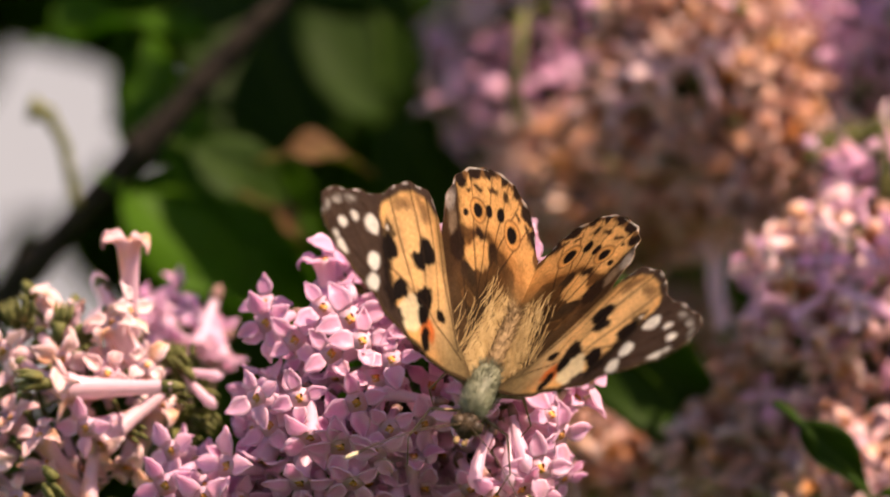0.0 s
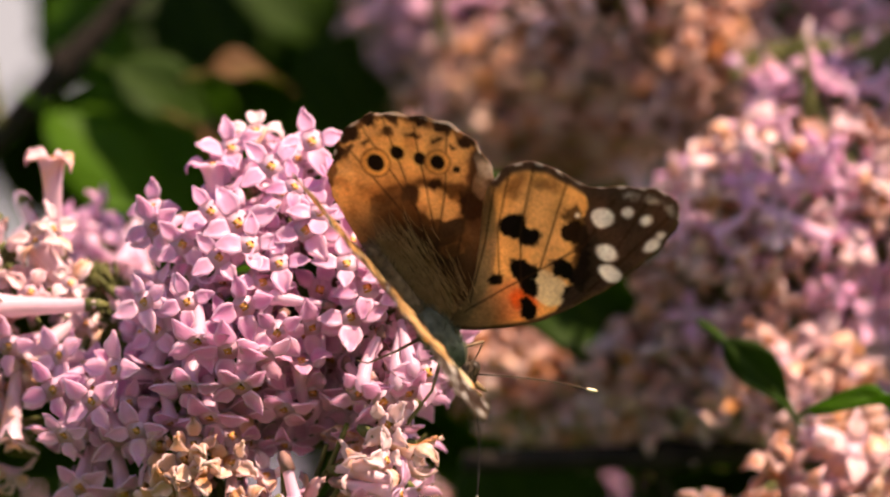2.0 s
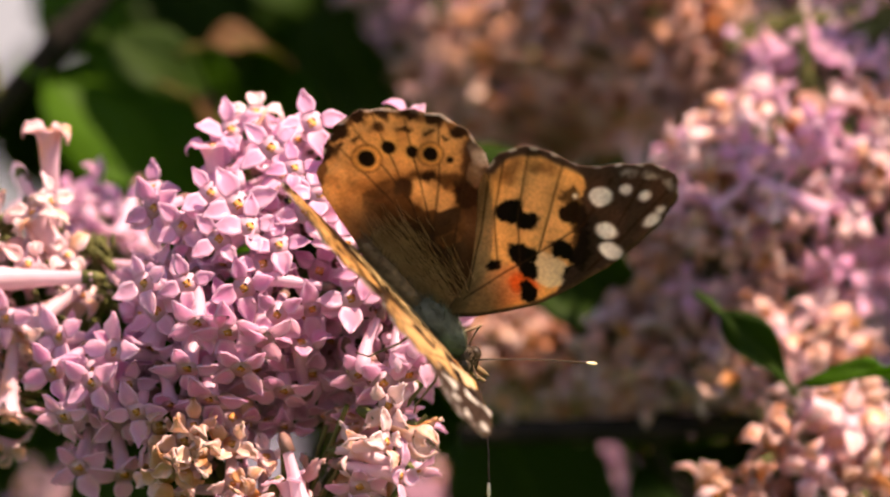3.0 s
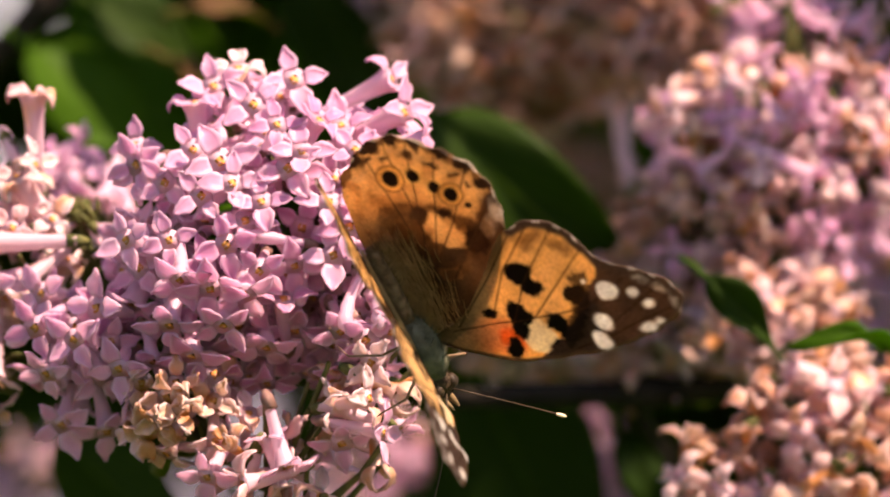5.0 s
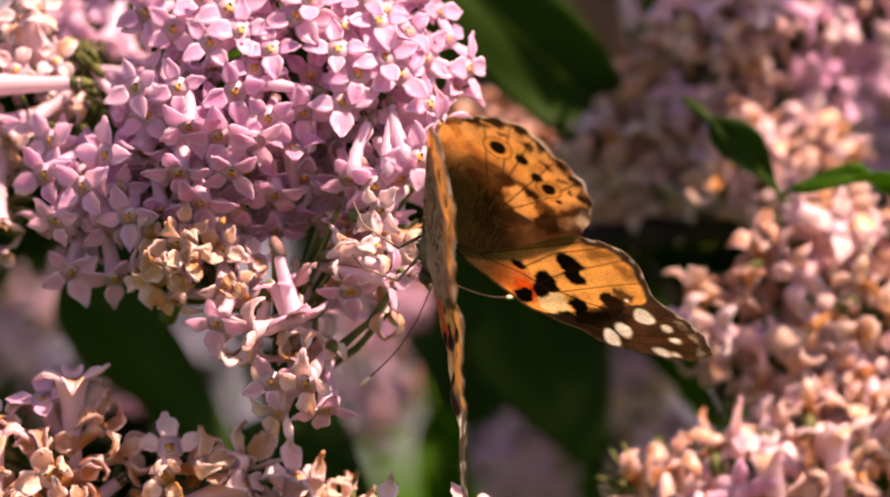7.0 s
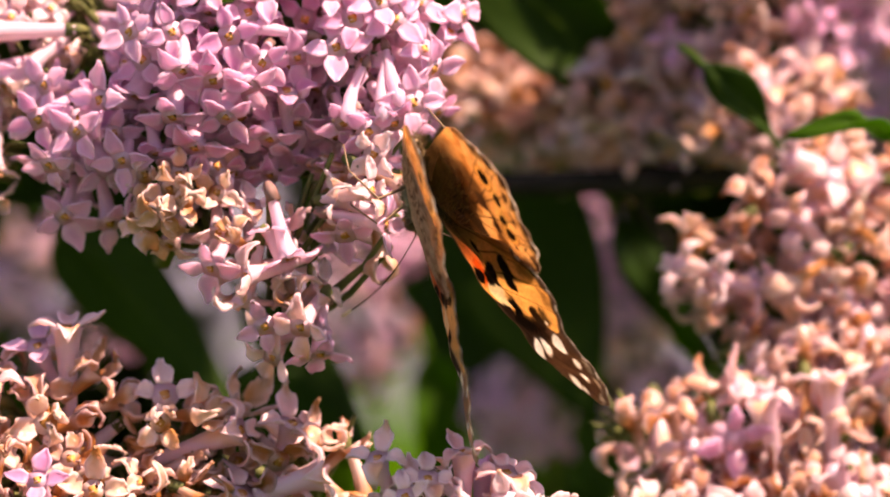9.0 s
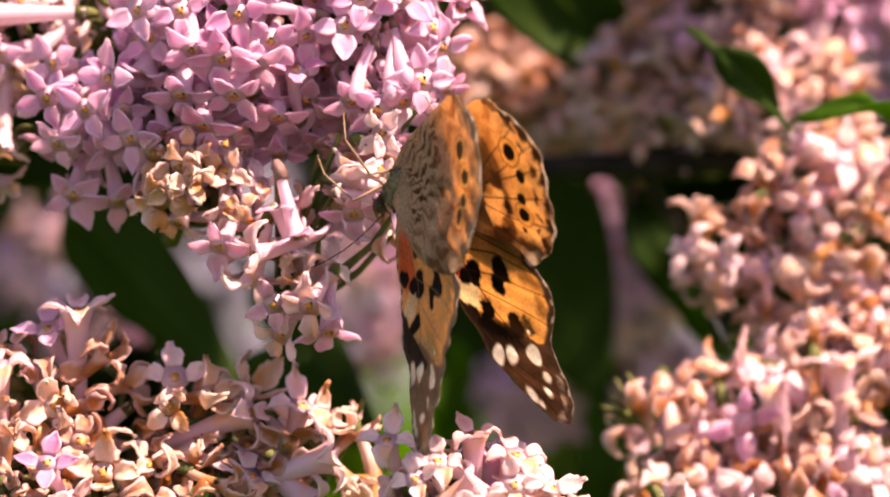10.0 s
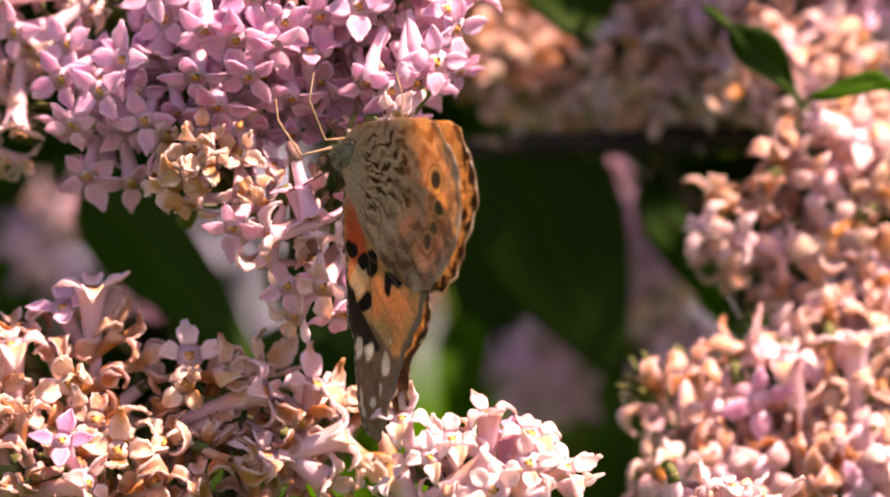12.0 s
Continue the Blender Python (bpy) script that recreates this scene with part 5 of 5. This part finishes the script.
body_part("thorax", [(-0.0032, -0.0003, 0.0007, 0.0008), (-0.0024, 0, 0.0014, 0.0014), (-0.0005, 0.0002, 0.0018, 0.0018), (0.0014, 0.0002, 0.0019, 0.0019),
                     (0.0032, 0, 0.0016, 0.0016), (0.0046, -0.0002, 0.0009, 0.0010)], THORAX, 800, 0.0008, 2, "greenish grey hairy thorax")
body_part("abdomen", [(-0.0025, -0.0002, 0.0009, 0.0010), (-0.0045, -0.0002, 0.0010, 0.0012), (-0.0075, 0.0, 0.0010, 0.0012), (-0.0100, 0.0002, 0.0009, 0.0010),
                      (-0.0118, 0.0003, 0.0006, 0.0006), (-0.0124, 0.0003, 0.0002, 0.0002)], FUR, 400, 0.0010, 3, "tan furry abdomen")
head = body_part("head", [(0.0042, -0.0004, 0.0008, 0.0008), (0.0050, -0.0004, 0.0012, 0.0011), (0.0060, -0.0005, 0.0012, 0.0011), (0.0069, -0.0007, 0.0007, 0.0007), (0.0073, -0.0008, 0.0002, 0.0002)],
                 CHITIN, 260, 0.0009, 4, "brown hairy head")
for side in (-1, 1):
    bm = bmesh.new()
    bmesh.ops.create_uvsphere(bm, u_segments=12, v_segments=8, radius=0.0009)
    bmesh.ops.translate(bm, verts=bm.verts, vec=(side * 0.0010, 0.0058, -0.0003))
    part("eye", mesh_of("eye", bm, [CHITIN]), head)
    bm = bmesh.new()
    add_tube(bm, [(side * 0.0004, 0.0067, -0.0012), (side * 0.0005, 0.0079, -0.0010), (side * 0.0004, 0.0088, -0.0002)], [0.0003, 0.0004, 0.0001], 6, 0)
    part("palp", mesh_of("palp", bm, [FUR]), head)
    bm = bmesh.new()
    ant = [Vector((side * 0.0005, 0.0065, 0.0004)).lerp(Vector((side * 0.0100, 0.0165, 0.0010)), s) + Vector((0, 0, 0.0012 * math.sin(3.1 * s))) for s in (0, 0.15, 0.3, 0.45, 0.6, 0.75, 0.9, 1.0)]
    add_tube(bm, ant, [0.00010, 0.00008, 0.00007, 0.00007, 0.00007, 0.00008, 0.00010, 0.00012], 6, 0)
    feeler = part("antenna", mesh_of("antenna", bm, [CHITIN]), butterfly)
    bm = bmesh.new()
    way = (ant[-1] - ant[-2]).normalized()
    add_tube(bm, [ant[-1] - way * 0.0006, ant[-1], ant[-1] + way * 0.0007, ant[-1] + way * 0.0011], [0.00010, 0.00020, 0.00021, 0.00008], 8, 0)
    part("club", mesh_of("club", bm, [TIP]), feeler, label="pale antenna tip")
    for y, reach in ((0.0030, 0.0040), (-0.0005, -0.0020)):
        bm = bmesh.new()
        add_tube(bm, [(side * 0.0012, y, -0.0014), (side * 0.0045, y + reach * 0.4, -0.0010), (side * 0.0060, y + reach * 0.7, -0.0055), (side * 0.0052, y + reach, -0.0085)],
                 [0.00022, 0.00016, 0.0001, 0.00008], 6, 0)
        part("leg", mesh_of("leg", bm, [LIMB]), butterfly)

# ---- motions ----


def motions():
    # the flower head sways under the butterfly
    foot = main_panicle.location.copy()
    low = tail_panicle.location.copy()
    sway = (
        (0, 0.00365, -0.00083),
        (0.2, 0.00314, -0.00026),
        (0.5, 0.00179, 0.00000),
        (0.7, 0.00179, -0.00179),
        (0.8, 0.00198, -0.00186),
        (1, 0.00006, 0.00064),
        (1.2, 0.00256, 0.00006),
        (1.5, 0.00154, 0.00083),
        (2, -0.00038, 0.00077),
        (2.5, 0.00000, 0.00000),
        (3, -0.00006, -0.00026),
        (3.5, -0.00032, -0.00006),
        (3.7, -0.00032, -0.00013),
        (5.3, -0.00032, 0.00058),
        (5.5, -0.00026, 0.00058),
        (6, -0.00051, -0.00006),
        (6.5, 0.00019, 0.00000),
        (6.8, 0.00038, 0.00000),
        (7, 0.00026, -0.00006),
        (7.2, 0.00013, 0.00000),
        (8.8, -0.00013, 0.00006),
        (9, 0.00013, 0.00019),
        (9.5, -0.00006, 0.00051),
        (10, 0.00000, 0.00070),
        (10.5, -0.00013, 0.00064),
        (11, -0.00032, 0.00019),
        (11.5, -0.00051, 0.00026),
        (12, -0.00006, 0.00032),
    )
    walk(main_panicle, [(t, Matrix.Translation(foot + Vector((x, 0, z)))) for t, x, z in sway])
    walk(tail_panicle, [(t, Matrix.Translation(low + Vector((x, 0, z)))) for t, x, z in sway])
    # the butterfly's place and turn
    walk(butterfly, [(t, pose(*row)) for t, *row in (
        (0.0, -0.0035, -0.0210, 1.4969, -46.6, -19.4, 175.2),
        (0.2, -0.0035, -0.0210, 1.4947, -40.8, -16.5, 180.4),
        (0.5, -0.0034, -0.0210, 1.5006, -26.6, -15.6, -173.7),
        (0.7, 0.0024, -0.0210, 1.4967, -25.3, -34.6, -152.1),
        (0.8, -0.0003, -0.0210, 1.4952, -30.2, -23.3, -156.3),
        (1.0, -0.0022, -0.0210, 1.4990, -23.5, -5.9, -150.6),
        (1.2, 0.0071, -0.0210, 1.5004, -27.7, -22.6, -128.6),
        (1.5, 0.0041, -0.0210, 1.4940, -47.8, 6.6, -139.6),
        (2.0, -0.0003, -0.0210, 1.4939, -73.8, 37.1, -142.1),
        (2.5, -0.0004, -0.0210, 1.4925, -75.3, 43.6, -139.9),
        (3.0, -0.0001, -0.0210, 1.4920, -74.6, 42.9, -140.2),
        (3.5, -0.0005, -0.0210, 1.4931, -75.9, 44.0, -142.3),
        (3.7, -0.0005, -0.0210, 1.4931, -75.6, 43.7, -142.4),
        (5.3, 0.0002, -0.0180, 1.4837, -105.1, 24.2, -155.0),
        (5.5, -0.0009, -0.0169, 1.4827, -136.6, 7.8, -160.4),
        (6.0, -0.0006, -0.0140, 1.4815, -163.3, 12.8, -152.0),
        (6.5, 0.0013, -0.0135, 1.4817, -155.7, 14.0, -151.3),
        (6.8, 0.0012, -0.0132, 1.4793, -136.8, 14.5, -143.5),
        (7.0, 0.0014, -0.0130, 1.4792, -134.9, 27.0, -153.7),
        (7.2, 0.0005, -0.0128, 1.4790, -137.1, 23.7, -152.5),
        (8.8, -0.0000, -0.0112, 1.4783, -144.4, 17.7, -165.5),
        (9.0, -0.0000, -0.0110, 1.4784, -144.9, 22.4, -167.5),
        (9.5, -0.0018, -0.0110, 1.4791, -169.3, 19.1, -162.5),
        (10.0, -0.0026, -0.0110, 1.4782, -148.7, 9.6, -152.6),
        (10.5, -0.0045, -0.0110, 1.4775, -153.4, -0.7, -147.4),
        (11.0, -0.0073, -0.0110, 1.4779, -155.1, -12.4, -150.4),
        (11.5, -0.0088, -0.0110, 1.4775, -148.2, -5.8, -154.9),
        (11.8, -0.0090, -0.0110, 1.4768, -158.4, 1.6, -149.4),
        (12.0, -0.0097, -0.0110, 1.4790, -161.9, 0.2, -150.6),
    )])
    # how far the wings are raised from flat, and how far the left and right hindwings slide under the forewings, in degrees
    beats = (
        (0.0, 49.2, -8.1, -7.5),
        (0.2, 49.9, -6.0, -7.7),
        (0.5, 48.8, -4.6, -7.6),
        (0.7, 53.9, 2.6, -0.6),
        (0.8, 44.3, 2.2, -1.1),
        (1.0, 42.0, 0.1, -2.5),
        (1.2, 45.7, 1.9, -0.4),
        (1.5, 41.0, -4.1, -1.0),
        (2.0, 57.3, 0.4, -1.8),
        (2.5, 53.1, 1.1, -2.1),
        (3.0, 53.6, 0.7, -2.1),
        (3.5, 55.1, 2.2, -0.9),
        (3.7, 55.3, 2.0, -0.9),
        (5.3, 59.6, -2.0, -2.5),
        (5.5, 58.9, -1.8, -2.3),
        (6.0, 68.8, -6.3, 1.2),
        (6.5, 63.8, -0.7, -0.8),
        (6.8, 61.2, -6.3, -5.1),
        (7.0, 59.4, -2.0, -2.7),
        (7.2, 71.5, -2.1, -2.7),
        (8.8, 74.9, 5.8, 2.0),
        (9.0, 76.2, 13.1, 6.6),
        (9.5, 79.7, -2.9, -7.5),
        (10.0, 74.4, 4.2, 0.8),
        (10.5, 72.4, -0.4, -1.6),
        (11.0, 74.7, -0.3, -0.8),
        (11.5, 67.6, 6.5, 2.8),
        (11.8, 74.2, 0.5, -1.9),
        (12.0, 88.6, 8.0, 6.9),
    )
    for side in (-1, 1):
        walk(wings[side, "fore"], [(t, Matrix.Translation((side * 0.001, 0, 0)) @ Matrix.Rotation(-side * radians(lift), 4, "Y")) for t, lift, *_ in beats])
        walk(wings[side, "hind"], [(t, Matrix.Translation((side * 0.001, 0, 0)) @ Matrix.Rotation(-side * radians(lift), 4, "Y") @ Matrix.Rotation(side * radians(left if side < 0 else right), 4, "Z")) for t, lift, left, right in beats])


motions()
